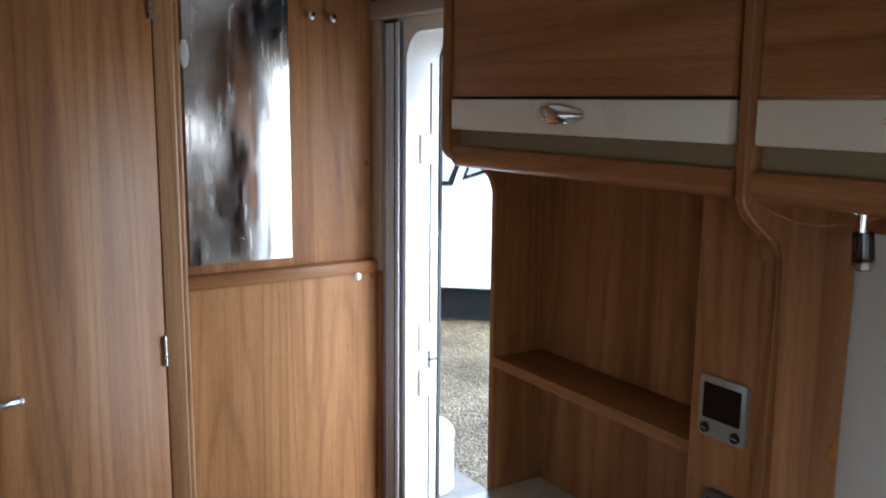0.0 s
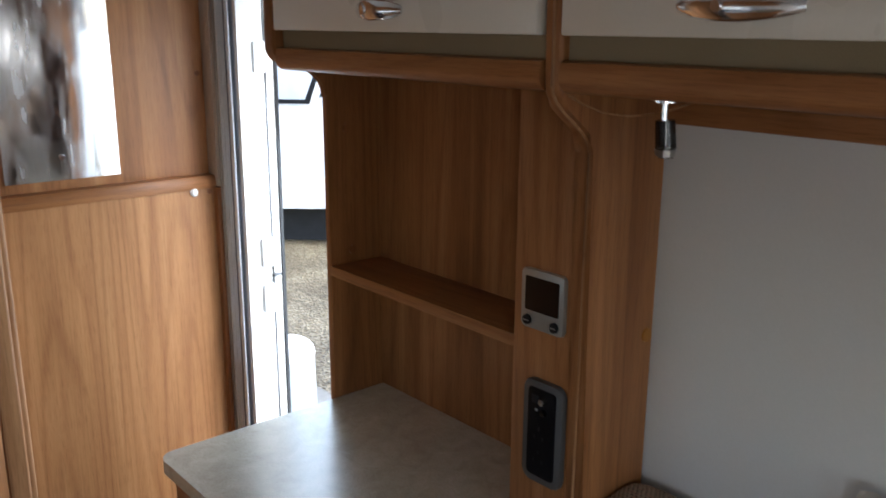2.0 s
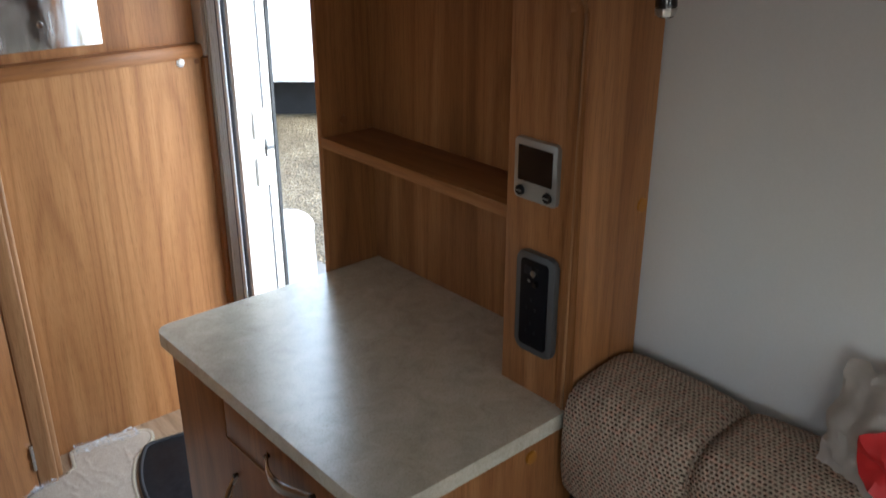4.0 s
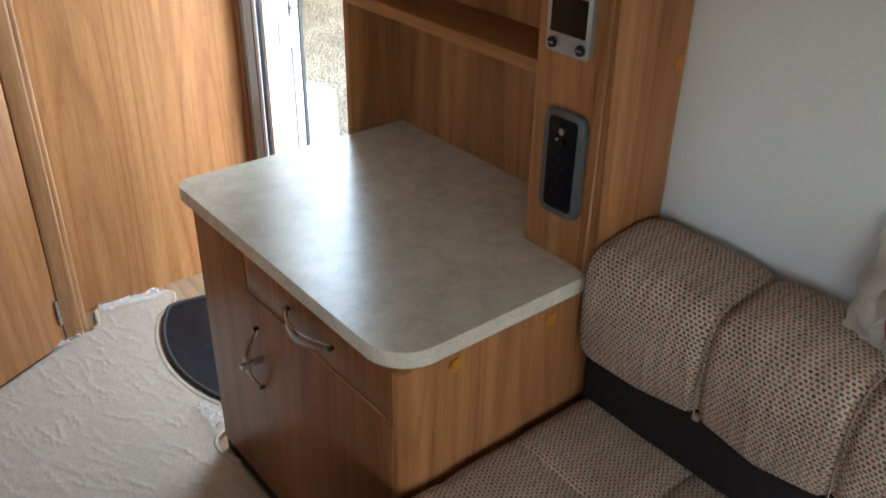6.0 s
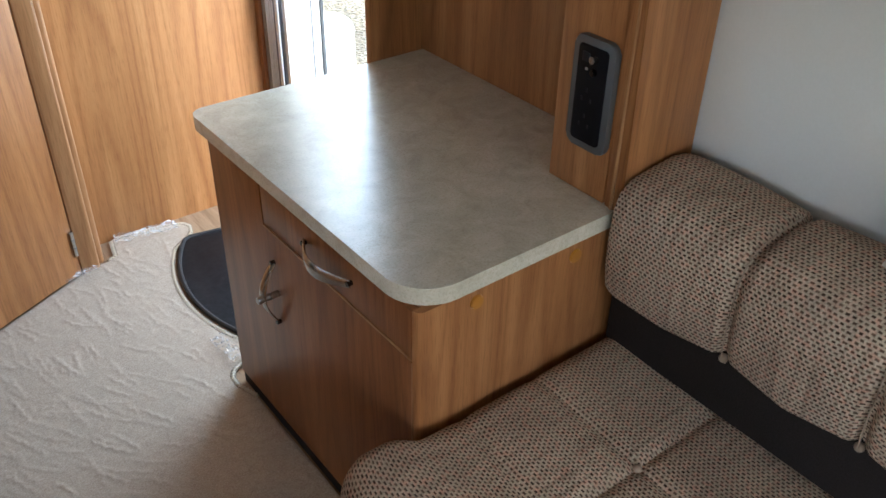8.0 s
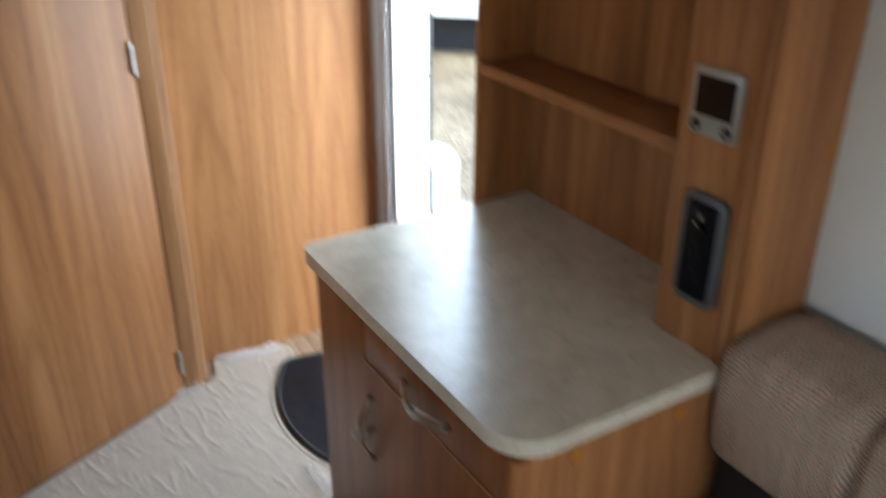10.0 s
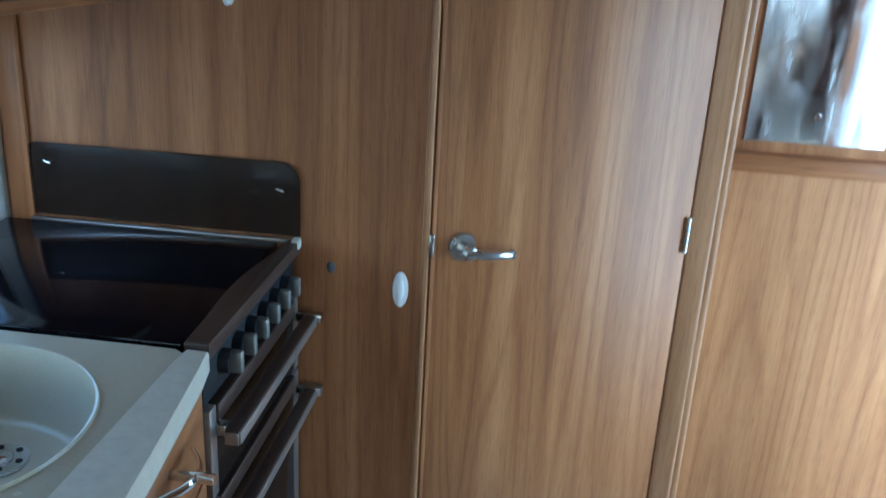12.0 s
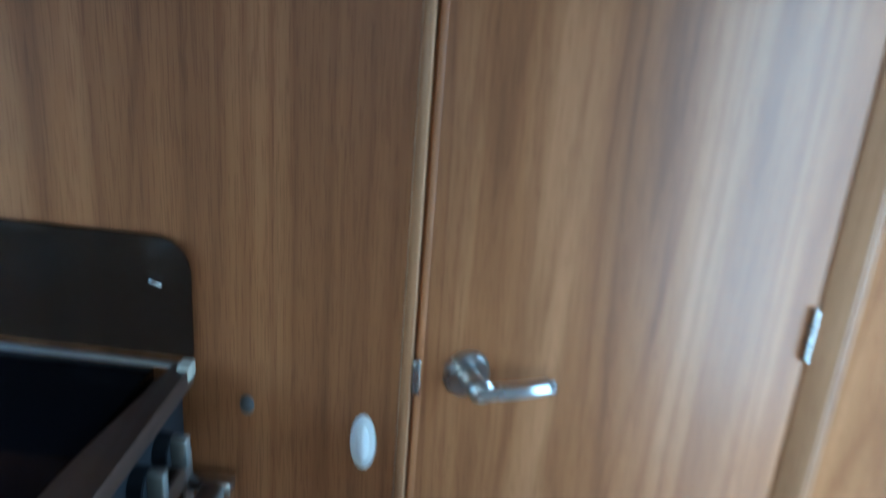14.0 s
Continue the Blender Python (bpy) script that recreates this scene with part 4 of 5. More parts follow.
def seat_cushion(y0, y1, label, buttons):
    c = thing("seat_cushion", (0.90, (y0 + y1) / 2, 0.271), label, "cushion", "sofa cushions")
    x0, x1, z0, z1 = 0.585, 1.292, 0.271, 0.385
    r = 0.055

    def place(u, v):
        # u runs from the front underside over the front and the top to the wall
        front = z1 - z0 - r
        quarter = r * math.pi / 2
        total = front + quarter + (x1 - x0 - r)
        s = u * total
        if s < front:
            x, z = x0, z0 + s
        elif s < front + quarter:
            t = (s - front) / r
            x, z = x0 + r - r * math.cos(t), z1 - r + r * math.sin(t)
        else:
            x, z = x0 + r + s - front - quarter, z1
        y = y0 + (y1 - y0) * v
        e = min(y - y0, y1 - y)
        soft = min(1.0, e / 0.035)
        dz = -0.022 * (1 - math.sqrt(max(0, 1 - (1 - soft) ** 2)))
        # rounded front corners
        cr = 0.11
        if e < cr and x < x0 + 0.16:
            x += (cr - math.sqrt(max(0, cr * cr - (cr - e) ** 2))) * 0.6 * (1 - (x - x0) / 0.16)
        # the front roll bulges up and past the ends, clear of the cabinet
        roll = math.exp(-((x - 0.675) / 0.075) ** 2) if x > 0.675 else 1.0
        dz += 0.017 * roll * min(1.0, e / 0.02)
        if y > (y0 + y1) / 2 and x < 0.752:
            k = min(1.0, (0.752 - x) / 0.05)
            y += 0.026 * k * k * (3 - 2 * k) * max(0.0, 1 - e / 0.12)
        dz -= 0.006 * math.exp(-((x - 0.805 - 0.02 * math.cos((y - y0) * 9)) / 0.012) ** 2)
        for sy in buttons:
            dz -= 0.007 * math.exp(-((y - sy) / 0.008) ** 2) * (1 if z > z1 - 0.01 else 0.6)
        dz -= 0.007 * math.exp(-((x - 0.97) / 0.008) ** 2)
        dz += 0.008 * math.cos((y - y0) * 9) * (z - z0) / (z1 - z0)
        return (x, y, z + dz * (z - z0) / (z1 - z0))

    def uv(u, v):
        return (v * (y1 - y0), u * 0.86)

    bm = sheet(90, 90, place, uv)
    edge = [e for e in bm.edges if e.is_boundary]
    bmesh.ops.holes_fill(bm, edges=edge)
    p = part("cover", bm, WEAVE, c)
    for sy in buttons:
        part("button", ellipsoid((0.97, sy, 0.376), 0.007, 0.007, 0.006), WEAVE, c)
    return c


seat_cushion(0.255, 0.940, "beige honeycomb-weave seat cushion with seams and buttons", (0.712, 0.48))
seat_cushion(-0.44, 0.250, "beige honeycomb-weave seat cushion with seams and buttons", (0.02, -0.21))
seat_cushion(-1.135, -0.445, "beige honeycomb-weave seat cushion", (-0.68, -0.91))


def back_cushion(y0, y1, seams, label):
    c = thing("back_cushion", (1.21, (y0 + y1) / 2, 0.386), label, "cushion", "sofa back cushions")
    prof = [(1.134, 0.486), (1.117, 0.496), (1.109, 0.54), (1.107, 0.60), (1.110, 0.645), (1.120, 0.674), (1.142, 0.690), (1.185, 0.697), (1.235, 0.702), (1.265, 0.698), (1.290, 0.684)]
    lens = [0.0]
    for (a, b), (d, e) in zip(prof, prof[1:]):
        lens.append(lens[-1] + math.hypot(d - a, e - b))

    def along(s):
        for i in range(len(prof) - 1):
            if s <= lens[i + 1]:
                t = (s - lens[i]) / (lens[i + 1] - lens[i])
                return tuple(a + (b - a) * t for a, b in zip(prof[i], prof[i + 1]))
        return prof[-1]

    def place(u, v):
        x, z = along(min(u * lens[-1], lens[-1] - 1e-6))
        y = y0 + (y1 - y0) * v
        e = min(y - y0, y1 - y)
        k = max(0.0, 1 - e / 0.03)
        pull = 0.007 * k * k + sum(0.012 * math.exp(-((y - s) / 0.009) ** 2) for s in seams)
        near = min([abs(y - s) for s in seams] + [0.2])
        puff = 0.006 * min(1, near / 0.1) - 0.003
        d = Vector((1.23 - x, 0, 0.58 - z))
        d = d.normalized() if d.length > 1e-6 else d
        low = max(0.0, 1 - u * 3)
        return (x + d.x * (pull - puff), y, z + d.z * (pull - puff) + 0.012 * low * (1 - min(1, near / 0.11)))

    def uv(u, v):
        return (v * (y1 - y0), u * lens[-1])

    part("cover", sheet(64, 130, place, uv), WEAVE, c)
    part("stuffing", box(1.165, 1.290, y0 + 0.02, y1 - 0.02, 0.49, 0.66), BAND, c)
    part("band", box(1.136, 1.292, y0 + 0.002, y1 - 0.002, 0.386, 0.512, 0.006), BAND, c, "dark brown felt band")
    for s in seams:
        part("button", ellipsoid((1.127, s, 0.502), 0.007, 0.007, 0.007), WEAVE, c)
        part("piping", tube([(along(u / 14 * (lens[-1] - 0.001))[0] + 0.0055, s, along(u / 14 * (lens[-1] - 0.001))[1] - 0.002) for u in range(13)], 0.0012, 6), WEAVE, c)
    return c


back_cushion(0.255, 0.938, (0.712, 0.50), "beige honeycomb-weave back cushion with piped seams")
back_cushion(-0.44, 0.250, (0.02, -0.20), "beige honeycomb-weave back cushion with piped seams")

bag = thing("crumpled_bag", (1.24, 0.50, 0.70), "crumpled white plastic bag with a red roundel", "bag")


def bag_place(u, v):
    a, b = (u - 0.5) * 2, (v - 0.5) * 2
    n = noise.noise((u * 5, v * 5, 1.3)) * 0.015 + noise.noise((u * 13, v * 13, 4.0)) * 0.006
    return (1.235 - 0.03 * (1 - a * a) * (1 - b * b) + n + 0.03 * b, 0.505 + a * 0.08 + 0.01 * noise.noise((v * 6, 0, 2)), 0.757 + b * 0.08 + 0.012 * noise.noise((u * 7, 3, 0)))


bm = sheet(30, 30, bag_place)
bmesh.ops.solidify(bm, geom=bm.faces[:], thickness=0.004)
part("wrap", bm, CREAM_PAPER, bag)


def roundel(u, v):
    r, t = 0.045 * u, 2 * math.pi * v
    return tuple(Vector(bag_place(0.42 + r * math.cos(t) / 0.17, 0.44 + r * math.sin(t) / 0.18)) + Vector((-0.0055, 0, 0)))


part("print", sheet(6, 24, roundel), RED, bag, "red printed roundel")

# ---- carpet and doormat ----
mat_c, mat_r = (1.232, 1.912), 0.447
cut_r = mat_r + 0.018
carpet_edge = [(XL, YF), (0.575, YF), (0.575, 0.95), (0.752, 0.95), (0.752, 1.53), (0.742, 1.564), (0.735, 1.584), (0.737, 1.612), (0.750, 1.634), (0.775, 1.645), (0.80, 1.66), (0.815, 1.69)]
carpet_edge += arc(mat_c, cut_r, 205, 148, 14)
carpet_edge += [(0.862, 2.176), (0.888, 2.192), (0.908, 2.212), (0.917, 2.24), (0.908, 2.266), (0.885, 2.278), (0.80, 2.294), (0.735, 2.302), (0.715, 2.292), (0.708, 2.262), (0.700, 2.222), (0.676, 2.210), (0.64, 2.205), (0.60, 2.193), (0.13, 1.967), (XL, 1.955)]


def inside(x, y, poly):
    hit = False
    for (ax, ay), (bx, by) in zip(poly, poly[1:] + poly[:1]):
        if (ay > y) != (by > y) and x < (bx - ax) * (y - ay) / (by - ay) + ax:
            hit = not hit
    return hit


def creases(nx, ny, step, x0, y0):
    """Heights of the loose film: many short creases running down the aisle, and a few across it."""
    rng = np.random.default_rng(7)
    h = np.zeros((nx + 1, ny + 1))
    for k in range(1500):
        cross = k % 70 == 0
        x, y = rng.uniform(-0.55, 0.84), rng.uniform(0.35, 2.25)
        a = math.radians(-50 - 28 * max(0.0, min(1.0, (y - 1.45) / 0.55)) + rng.normal(0, 6)) if not cross else math.radians(rng.uniform(-30, 40))
        length, width, top = rng.uniform(0.03, 0.15), rng.uniform(0.0026, 0.0040), rng.uniform(0.0005, 0.0022)
        bend = rng.normal(0, 0.9)
        n = int(length / (step * 0.9))
        for i in range(n):
            w = a + 0.45 * math.sin(i * step / 0.0048 + k)
            x, y, a = x + math.cos(w) * step * 0.9, y + math.sin(w) * step * 0.9, a + bend * step + rng.normal(0, 0.05)
            rise = top * math.sin(math.pi * (i + 0.5) / n) ** 0.6
            ci, cj = int(round((x - x0) / step)), int(round((y - y0) / step))
            for p in range(max(0, ci - 3), min(nx, ci + 3) + 1):
                for q in range(max(0, cj - 3), min(ny, cj + 3) + 1):
                    d2 = (x0 + p * step - x) ** 2 + (y0 + q * step - y) ** 2
                    h[p, q] = max(h[p, q], rise * math.exp(-d2 / (width * width)))
    return h


def build_carpet():
    step = 0.0038
    own = bmesh.new()
    grid = {}
    x0, x1, y0, y1 = XL, 0.93, 0.0, 2.31
    nx, ny = int((x1 - x0) / step), int((y1 - y0) / step)
    h = creases(nx, ny, step, x0, y0)

    def vert(i, j):
        if (i, j) not in grid:
            x, y = x0 + i * step, y0 + j * step
            grid[(i, j)] = own.verts.new((x, y, 0.008 + h[i, j] + 0.0012 * noise.noise((x * 9, y * 9, 2.0))))
        return grid[(i, j)]

    for i in range(nx):
        for j in range(ny):
            if inside(x0 + (i + 0.5) * step, y0 + (j + 0.5) * step, carpet_edge):
                own.faces.new((vert(i, j), vert(i + 1, j), vert(i + 1, j + 1), vert(i, j + 1)))
    # pull the stepped rim onto the cut line
    segs = [(Vector(a), Vector(b)) for a, b in zip(carpet_edge, carpet_edge[1:] + carpet_edge[:1])]
    for v in own.verts:
        if v.is_boundary and v.co.y > 0.01:
            p, best = Vector(v.co.xy), None
            for a, b in segs:
                t = max(0, min(1, (p - a).dot(b - a) / max(1e-9, (b - a).length_squared)))
                q = a.lerp(b, t)
                if best is None or (q - p).length < (best - p).length:
                    best = q
            v.co.x, v.co.y = best
            v.co.z = 0.006
    rim = [e for e in own.edges if e.is_boundary]
    low = bmesh.ops.extrude_edge_only(own, edges=rim)
    for g in low["geom"]:
        if isinstance(g, bmesh.types.BMVert):
            g.co.z = 0.001
    box(XL, 0.575, YF, 0.0, 0.001, 0.008, bm=own)
    return own


rug = thing("fitted_carpet", (0.1, 0.8, 0.001), "fawn fitted carpet under wrinkled clear protective film", "carpet")
part("carpet_sheet", build_carpet(), CARPET, rug)
bind = [(x, y, 0.006) for x, y in carpet_edge[4:-4]]
part("binding", tube(bind, 0.0055, 8, 0.8), SINK, rug, "pale overlocked edge binding")


def stitch_row():
    own = bmesh.new()
    pts = [Vector(p) for p in bind]
    for a, b in zip(pts, pts[1:]):
        n = max(1, int((b - a).length / 0.0075))
        d = (b - a).normalized()
        s = Vector((-d.y, d.x, 0))
        for k in range(n):
            c = a.lerp(b, (k + 0.5) / n)
            rod(c - s * 0.0062 + Vector((0, 0, 0.003)), c + s * 0.0062 + Vector((0, 0, 0.003)), 0.0018, seg=5, bm=own)
    return own


tagged(part("stitching", stitch_row(), BEIGE, rug), kind="stuff")


def loose_film(cx, cy, w, d, turn, seed):
    def place(u, v):
        a, b = (u - 0.5) * w, (v - 0.5) * d
        c, s = math.cos(radians(turn)), math.sin(radians(turn))
        h = 0.016 + 0.010 * abs(noise.noise((u * 5 + seed, v * 5, seed))) + 0.008 * abs(noise.noise((u * 12, v * 12 + seed, 3)))
        k = 0.9 + 0.12 * noise.noise((u * 4, v * 4, seed + 5))
        return (cx + (a * c - b * s) * k, cy + (a * s + b * c) * k, h)
    return sheet(28, 16, place)


for k, (cx, cy, w, d, turn) in enumerate(((0.805, 2.268, 0.185, 0.05, -7), (0.60, 2.185, 0.10, 0.035, 14), (0.768, 1.70, 0.04, 0.12, 6))):
    tagged(solid("film_scrap", loose_film(cx, cy, w, d, turn, k * 3.7), FILM, "crumpled clear polythene film on the carpet edge", "plastic film", group="film edges", base=(cx, cy, 0.012)))

mat_t = thing("doormat", (1.05, 1.95, 0.001), "charcoal half-round rubber doormat inside the entrance", "doormat")
oval = arc(mat_c, mat_r, 143, 215, 24) + [(0.885, 1.640), (0.92, 1.632), (1.20, 1.660), (1.215, 1.68), (1.215, 2.11), (1.20, 2.128), (0.93, 2.182), (0.895, 2.188)]
part("pad", prism(oval, "z", 0.0015, 0.011, 0.004), MAT_RUBBER, mat_t)
rimm = [(x, y, 0.010) for x, y in oval + oval[:1]]
part("rim", tube(rimm, 0.006, 8), RUBBER, mat_t)

# ---- kitchen: cooker ----
KX = -0.095
cook = thing("cooker", (-0.35, 1.74, 0.0), "black glass cooker with oven and bar handles", "cooker")
HY0, HY1 = 1.525, 1.952
part("body", box(XL + 0.03, KX - 0.03, HY0 + 0.004, HY1 - 0.002, 0.02, 0.872), BROWN_TRIM, cook)
hob = part("hob_glass", box(XL + 0.006, KX - 0.038, HY0 + 0.004, HY1 - 0.012, 0.878, 0.894, 0.003), GLASS_BLACK, cook, "black glass hob lid")
front_rail = [(KX, HY0 + 0.003), (KX, HY1 - 0.004), (KX - 0.020, HY1 - 0.004)] + [(KX - 0.020 - 0.014 * i / 12 - 0.014 * math.sin(math.pi * i / 12) ** 2, HY1 - 0.004 - (HY1 - HY0 - 0.007) * i / 12) for i in range(1, 13)]
part("hob_frame", prism(front_rail, "z", 0.874, 0.898, 0.003), BROWN_TRIM, cook, "brown enamel front rail")
part("hinge_strip", box(XL + 0.05, KX - 0.002, HY1 - 0.012, HY1 - 0.003, 0.893, 0.898, 0.002), DULL_STEEL, cook, "dull steel hinge strip")
part("end_cap", box(KX - 0.012, KX + 0.002, HY1 - 0.022, HY1 - 0.001, 0.884, 0.902, 0.003), KERB, cook)
lid = part("splashback", prism(round_rect(-0.592, KX - 0.001, 0.903, 1.034, (0.002, 0.002, 0.036, 0.02)), "y", HY1 - 0.003, HY1 + 0.002, 0.001), SMOKED, cook, "smoked glass splashback")
for xx, zz in ((-0.13, 0.985), (-0.55, 1.0)):
    part("clip", turned(box(xx - 0.007, xx + 0.007, HY1 - 0.008, HY1 - 0.003, zz - 0.002, zz + 0.002, 0.0008), 18, "Y", (xx, HY1, zz)), CHROME, lid)
part("fascia", box(KX - 0.03, KX - 0.012, HY0 + 0.006, HY1 - 0.006, 0.80, 0.873, 0.002), BLACK, cook, "black control fascia")
for i in range(6):
    yy = 1.600 + i * 0.056
    kb = part("control_knob", rod((KX - 0.013, yy, 0.838), (KX + 0.003, yy, 0.838), 0.0185, 0.017, 22, 0.001), BLACK, cook)
    part("grip", box(KX + 0.001, KX + 0.019, yy - 0.0065, yy + 0.0065, 0.822, 0.855, 0.003), KNOB_STEEL, kb, "satin steel knob grip")
for z0, z1, zh in ((0.655, 0.795, 0.757), (0.18, 0.648, 0.610)):
    dr = part("oven_door", box(KX - 0.03, KX - 0.006, HY0 + 0.030, HY1 - 0.030, z0, z1, 0.003), SMOKED, cook, "smoked glass oven door")
    for ya in (HY0 + 0.006, HY1 - 0.029):
        part("side_strip", box(KX - 0.03, KX - 0.004, ya, ya + 0.023, z0, z1, 0.002), DULL_STEEL, dr, "dull steel door stile")
    part("door_rail", box(KX - 0.006, KX - 0.002, HY0 + 0.032, HY1 - 0.032, z1 - 0.03, z1 - 0.002, 0.001), BROWN_TRIM, dr)
    hb = part("bar_handle", box(KX + 0.012, KX + 0.034, HY0 + 0.012, HY1 - 0.020, zh - 0.013, zh + 0.009, 0.003), BROWN_TRIM, dr, "brown bar handle")
    part("face_strip", box(KX + 0.0335, KX + 0.0355, HY0 + 0.014, HY1 - 0.022, zh - 0.011, zh + 0.007, 0.001), DULL_STEEL, hb, "dull bronze face strip")
    part("end_cap", box(KX + 0.0135, KX + 0.033, HY0 + 0.009, HY0 + 0.0125, zh - 0.011, zh + 0.007, 0.001), DULL_STEEL, hb)
    for yy in (HY0 + 0.03, HY1 - 0.016):
        part("bracket", box(KX - 0.004, KX + (0.012 if yy < 1.7 else 0.043), yy - 0.009, yy + 0.009, zh - 0.006, zh + 0.010, 0.002), STEEL, hb, "bright steel bracket")

# ---- kitchen: sink unit ----
unit = thing("kitchen_base_unit", (-0.35, 1.0, 0.0), "walnut kitchen base unit with drawers under the sink", "cabinet")


def front_line(y):
    """The front of the kitchen worktop bows out towards the lounge."""
    t = (1.522 - y) / 1.2
    return -0.099 + 0.17 * t - 0.06 * t * t


ys = [1.522 - i * 0.06 for i in range(21)]
part("carcass", prism([(XL + 0.004, ys[0])] + [(front_line(y) - 0.022, y) for y in ys] + [(XL + 0.004, ys[-1])], "z", 0.0, 0.745), WOOD_V, unit)


def bowed_front(y0, y1, z0, z1):
    n = 8
    yy = [y0 + (y1 - y0) * i / n for i in range(n + 1)]
    line = [(front_line(y) - 0.004, y) for y in yy] + [(front_line(y) - 0.021, y) for y in reversed(yy)]
    return prism(line, "z", z0, z1, 0.0015)


for y0, y1 in ((1.515, 1.12), (1.112, 0.72)):
    for z0, z1 in ((0.71, 0.848), (0.05, 0.702)):
        fr = part("drawer_front" if z0 > 0.5 else "cabinet_door", bowed_front(y0, y1, z0, z1), WOOD_Y if z0 > 0.5 else WOOD_V, unit)
        yc = 1.37 if y0 > 1.2 else 0.92
        zc = 0.81 if z0 > 0.5 else 0.62
        f = front_line(yc)
        pts, rs = bow((f - 0.004, yc + 0.055, zc), (f - 0.004, yc - 0.055, zc), (0.032, 0, 0), 0.007)
        kh = part("handle", tube(pts, rs, 10, 0.5, (1, 0, 0)), CHROME, fr, "chrome bow handle")
        part("push_latch", rod((f - 0.005, yc, zc), (f + 0.05, yc, zc), 0.007, 0.007, 14, 0.001), CHROME, kh)

wt = thing("kitchen_worktop", (-0.35, 1.0, 0.86), "cream moulded worktop with a round sink bowl", "worktop")
BC, BR = (-0.333, 1.30), 0.186


def worktop_mesh():
    """A moulded top with a round bowl pressed into it."""
    def place(u, v):
        # rings: 0 bowl centre .. 0.5 bowl rim .. 1 outer line
        t = 2 * math.pi * v
        c, s = math.cos(t), math.sin(t)
        if u <= 0.6:
            k = u / 0.6
            # a floor falling to the waste, a steep wall and a rolled lip
            if k < 0.62:
                r, depth = BR * 0.86 * k / 0.62, -0.122 + 0.012 * (k / 0.62) ** 2
            elif k < 0.72:
                q = (k - 0.62) / 0.10 * math.pi / 2
                r, depth = BR * (0.86 + 0.075 * math.sin(q)), -0.110 + 0.014 * (1 - math.cos(q))
            elif k < 0.90:
                q = (k - 0.72) / 0.18
                r, depth = BR * (0.935 + 0.02 * q), -0.096 + 0.088 * q
            else:
                q = (k - 0.90) / 0.10
                r, depth = BR * (0.955 + 0.045 * q), -0.008 + 0.012 * math.sin(q * math.pi * 0.75) / math.sin(math.pi * 0.5) if q < 0.67 else 0.004 * (1 - q) / 0.33
            return (BC[0] + r * c, BC[1] + r * s, 0.890 + depth)
        k = (u - 0.6) / 0.4
        far = 0.222 if s > 0 else 0.304
        lim = min((far / abs(s)) if abs(s) > 1e-6 else 9, (0.300 / -c) if c < -1e-6 else 9)
        p = Vector((BC[0] + lim * c, BC[1] + lim * s))
        if c > 0:
            # meet the flat of the front edge
            lo, hi = BR, lim if lim < 9 else 1.0
            for _ in range(24):
                m = (lo + hi) / 2
                if BC[0] + m * c < -0.122:
                    lo = m
                else:
                    hi = m
            p = Vector((BC[0] + lo * c, BC[1] + lo * s))
        q = Vector((BC[0] + BR * c, BC[1] + BR * s)).lerp(p, k)
        return (q.x, q.y, 0.890)
    return sheet(60, 96, place)


bm = worktop_mesh()
bmesh.ops.remove_doubles(bm, verts=bm.verts[:], dist=1e-4)
bowl = part("moulded_sink", bm, SINK, wt, "cream moulded round sink bowl")
DC = (-0.318, 1.405)
dn = part("drain", rod((*DC, 0.770), (*DC, 0.777), 0.038, 0.036, 28, 0.002), CHROME, bowl, "chrome waste")
part("plug", ellipsoid((*DC, 0.778), 0.016, 0.016, 0.006), CHROME, dn)
for a in range(0, 360, 60):
    q = (DC[0] + 0.025 * math.cos(radians(a)), DC[1] + 0.025 * math.sin(radians(a)))
    part("slot", rod((*q, 0.777), (*q, 0.7778), 0.0042, seg=10), BLACK, dn)
yy = [1.5225 - i * 0.04 for i in range(31)]
line = [(front_line(y) + 0.006, y) for y in yy] + [(-0.123, y) for y in reversed(yy)]
part("front_edge", prism(line, "z", 0.857, 0.893, 0.006), KERB, wt, "pale rounded worktop edge")
part("worktop_board", box(XL + 0.004, -0.124, 0.325, 0.996, 0.857, 0.890, 0.001), SINK, wt)
part("underside", box(XL + 0.006, -0.145, 0.996, 1.06, 0.86, 0.886), SINK, wt)

# ---- small fittings on the partition ----
sw = thing("light_switch", (0.083, YP, 0.784), "oval white light switch on the walnut partition", "switch")
part("plate", ellipsoid((0.083, YP, 0.818), 0.0145, 0.008, 0.034), WHITE, sw)
part("rocker", ellipsoid((0.083, YP - 0.005, 0.820), 0.008, 0.006, 0.022), WHITE, sw)
# dark grey oval button of unknown use
gm = thing("door_magnet", (-0.043, YP, 0.84), "small dark grey oval button on the partition", "button")
part("button", ellipsoid((-0.043, YP, 0.848), 0.008, 0.005, 0.0115), GREY, gm)
hk = thing("towel_hook", (-0.214, YP, 1.28), "small white plastic hook on the partition", "hook")
part("hook_plate", ellipsoid((-0.214, YP - 0.002, 1.312), 0.011, 0.006, 0.026), WHITE, hk)
part("hook", tube([(-0.214, YP - 0.004, 1.300), (-0.214, YP - 0.016, 1.290), (-0.214, YP - 0.022, 1.296), (-0.214, YP - 0.023, 1.306)], 0.0045, 8, 1, (1, 0, 0)), WHITE, hk)

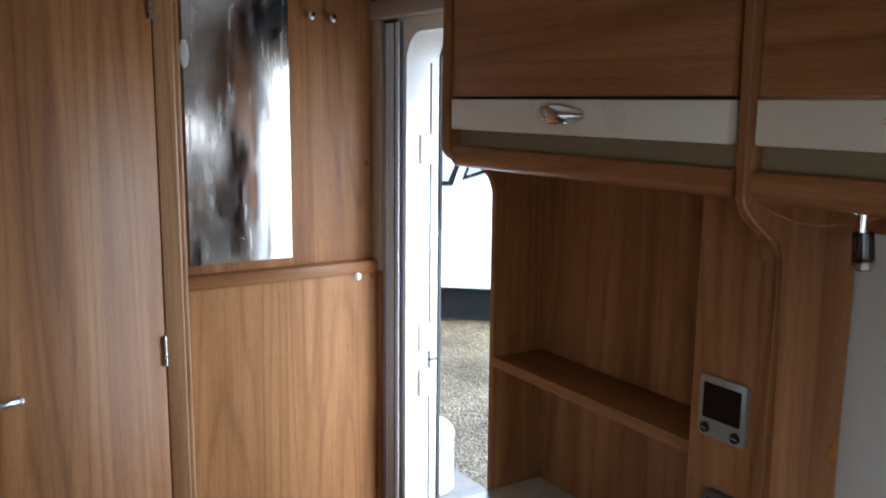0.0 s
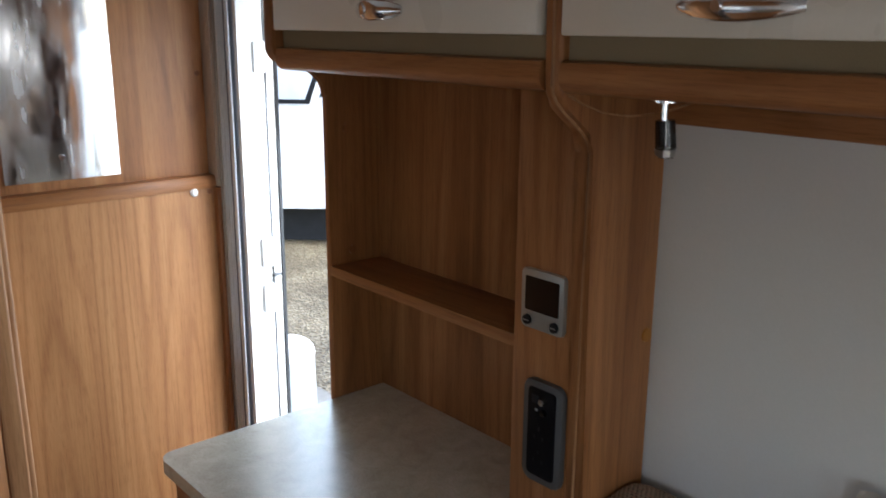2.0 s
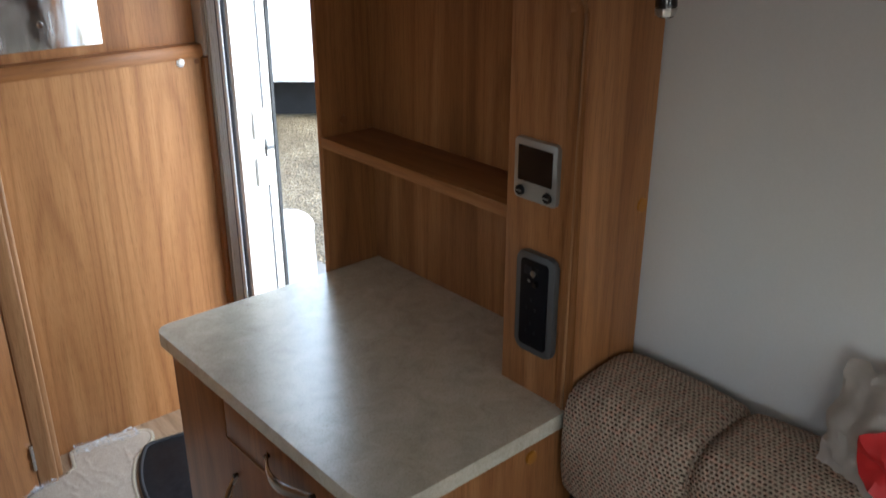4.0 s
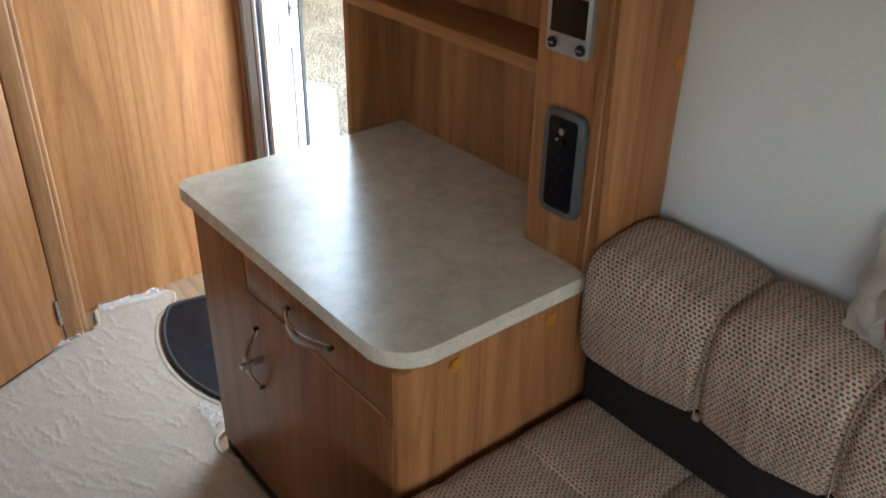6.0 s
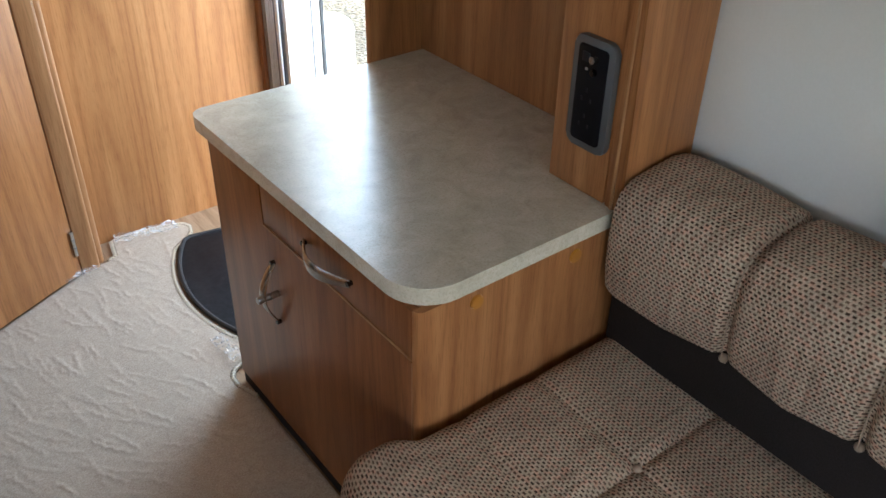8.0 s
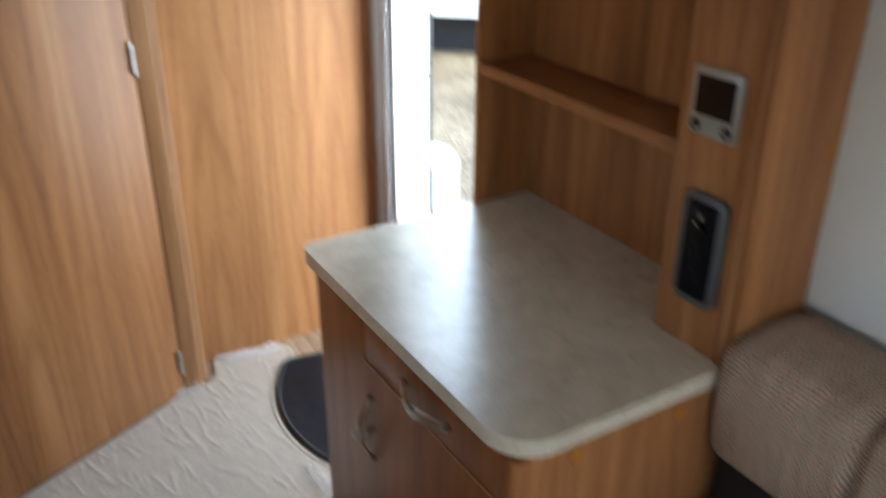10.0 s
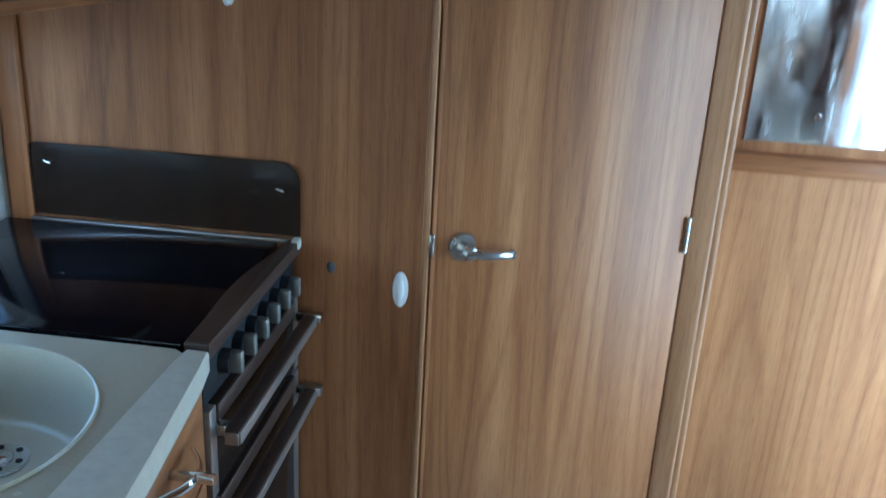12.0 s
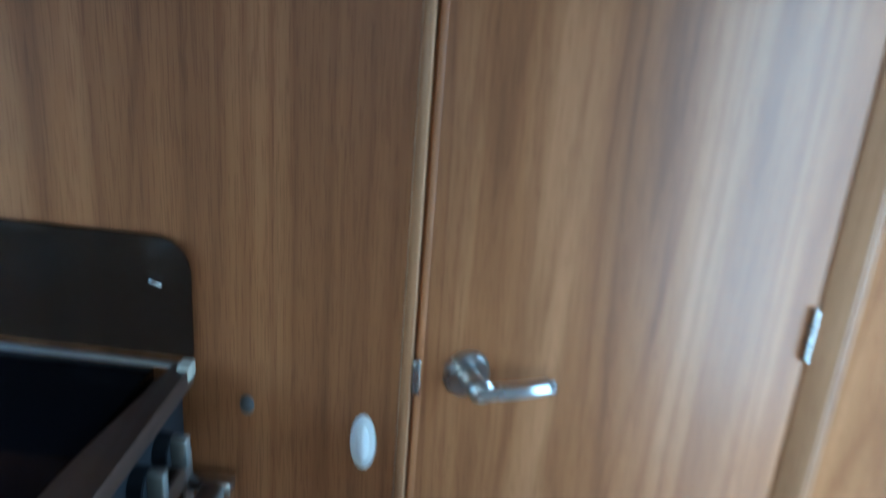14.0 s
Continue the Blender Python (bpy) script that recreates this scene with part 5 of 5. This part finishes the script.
# overhead locker over the kitchen
kl = thing("kitchen_locker", (-0.48, 1.2, 1.295), "walnut kitchen wall locker with cream strip", "locker")
KLX = -0.337
part("carcass", box(XL + 0.002, KLX - 0.012, 0.30, YP - 0.002, 1.295, 1.94), WOOD_Y, kl)
sec = [(KLX - 0.012, 1.291), (KLX - 0.003, 1.293), (KLX + 0.003, 1.300), (KLX + 0.003, 1.308), (KLX - 0.012, 1.311)]
part("rail", prism(sec, "y", 0.30, YP - 0.003), WOOD_Y, kl)
part("cream_strip", box(KLX - 0.0115, KLX + 0.002, 0.304, YP - 0.006, 1.312, 1.375, 0.002), CREAM, kl)
part("flap", box(KLX - 0.0115, KLX + 0.002, 0.304, YP - 0.006, 1.379, 1.936, 0.002), WOOD_Y, kl)

# ---- outdoors ----
bm = bmesh.new()
bmesh.ops.create_grid(bm, x_segments=2, y_segments=2, size=400, matrix=Matrix.Translation((0, 0, GZ)))
solid("ground", bm, GRAVEL, "wet brown gravel yard", "ground", "structure")
solid("pavement", box(1.36, 2.42, -4, 9, GZ, GZ + 0.03, 0.01), CONCRETE, "pale concrete strip beside the caravan", "pavement", "structure")

VAN_M = pose(4.12, 6.2, GZ, 0, 0, -41)
van = thing("neighbour_caravan", (4.12, 6.2, GZ), "white touring caravan parked across the yard", "caravan")
van_prof = round_rect(-2.6, 2.6, 0.33, 2.16, (0.25, 0.25, 0.3, 0.3), 8)


def van_part(name, bm, material, parent, label=""):
    bmesh.ops.transform(bm, verts=bm.verts[:], matrix=VAN_M)
    return part(name, bm, material, parent, label)


shell = van_part("shell", prism([(u, v) for u, v in van_prof], "y", 0.0, 2.1, 0.06), VAN_WHITE, van)
# black box down to the ground stands in for the shade beneath the van
van_part("chassis", box(-2.4, 2.4, 0.22, 1.9, 0.005, 0.33), VAN_DARK, van)
van_part("skirt", box(-2.45, 2.45, -0.012, 0.0, 0.35, 0.47, 0.004), VAN_WHITE, van)
def inset(points, d):
    """The outline of a pane, drawn in by d towards its middle."""
    cu, cv = sum(u for u, v in points) / len(points), sum(v for u, v in points) / len(points)
    return [(u + d * (1 if u < cu else -1), v + d * (1 if v < cv else -1)) for u, v in points]


for pts in ([(-2.3, 1.23), (-1.30, 1.23), (-1.30, 1.93), (-2.1, 1.93)], [(-1.26, 1.22), (-0.10, 1.21), (0.15, 1.93), (-1.26, 1.93)], [(-0.02, 1.26), (0.95, 1.58), (0.80, 1.93), (0.22, 1.93)]):
    w = van_part("window", prism(pts, "y", -0.022, -0.001, 0.006), BLACK, van)
    van_part("pane", prism(inset(pts, 0.035), "y", -0.032, -0.022, 0.003), VAN_GLASS, w)
for x in (-2.0, -1.3):
    wh = van_part("wheel", rod((x, 0.12, 0.32), (x, 0.32, 0.32), 0.32, 0.32, 28, 0.03), RUBBER, van)
    van_part("rim", rod((x, 0.10, 0.32), (x, 0.13, 0.32), 0.19, 0.19, 20), STEEL, wh)

wb = thing("water_barrel", (2.30, 3.62, GZ + 0.03), "pale grey plastic water barrel outside the door", "barrel")
part("barrel", rod((2.19, 3.60, GZ + 0.03), (2.19, 3.60, GZ + 0.31), 0.125, 0.12, 32, 0.01), BIN_GREY, wb)
part("lid", ellipsoid((2.19, 3.60, GZ + 0.31), 0.125, 0.125, 0.08), VAN_WHITE, wb, "white domed lid")


# bare tree beyond the neighbouring caravan
def bare_tree(at, height, seed):
    rng = random.Random(seed)
    tree = thing("bare_tree", at, "leafless winter tree beyond the parked caravan", "tree")
    trunk, twigs = bmesh.new(), bmesh.new()

    def grow(p, d, length, r, level):
        pts = [p]
        for _ in range(4):
            d = (d + Vector((rng.uniform(-0.2, 0.2), rng.uniform(-0.2, 0.2), rng.uniform(-0.05, 0.18)))).normalized()
            pts.append(pts[-1] + d * length / 4)
        tube(pts, [r * (1 - 0.12 * i) for i in range(5)], 5 if level > 1 else 8, 1.0, (0.3, 1, 0.1), bm=trunk if level < 2 else twigs)
        if level < 4:
            for _ in range(4 if level < 3 else 3):
                side = Vector((rng.uniform(-1, 1), rng.uniform(-1, 1), rng.uniform(0.1, 0.9))).normalized()
                grow(pts[rng.choice((2, 3, 4))], (d * 0.6 + side).normalized(), length * rng.uniform(0.5, 0.68), r * 0.5, level + 1)

    grow(Vector(at), Vector((0, 0, 1)), height * 0.42, height * 0.022, 0)
    part("trunk", trunk, BARK, tree)
    tagged(part("twigs", twigs, BARK, tree, "fine bare grey-brown twigs"), kind="stuff")
    return tree


bare_tree((11.6, 17.5, GZ), 6.5, 5)
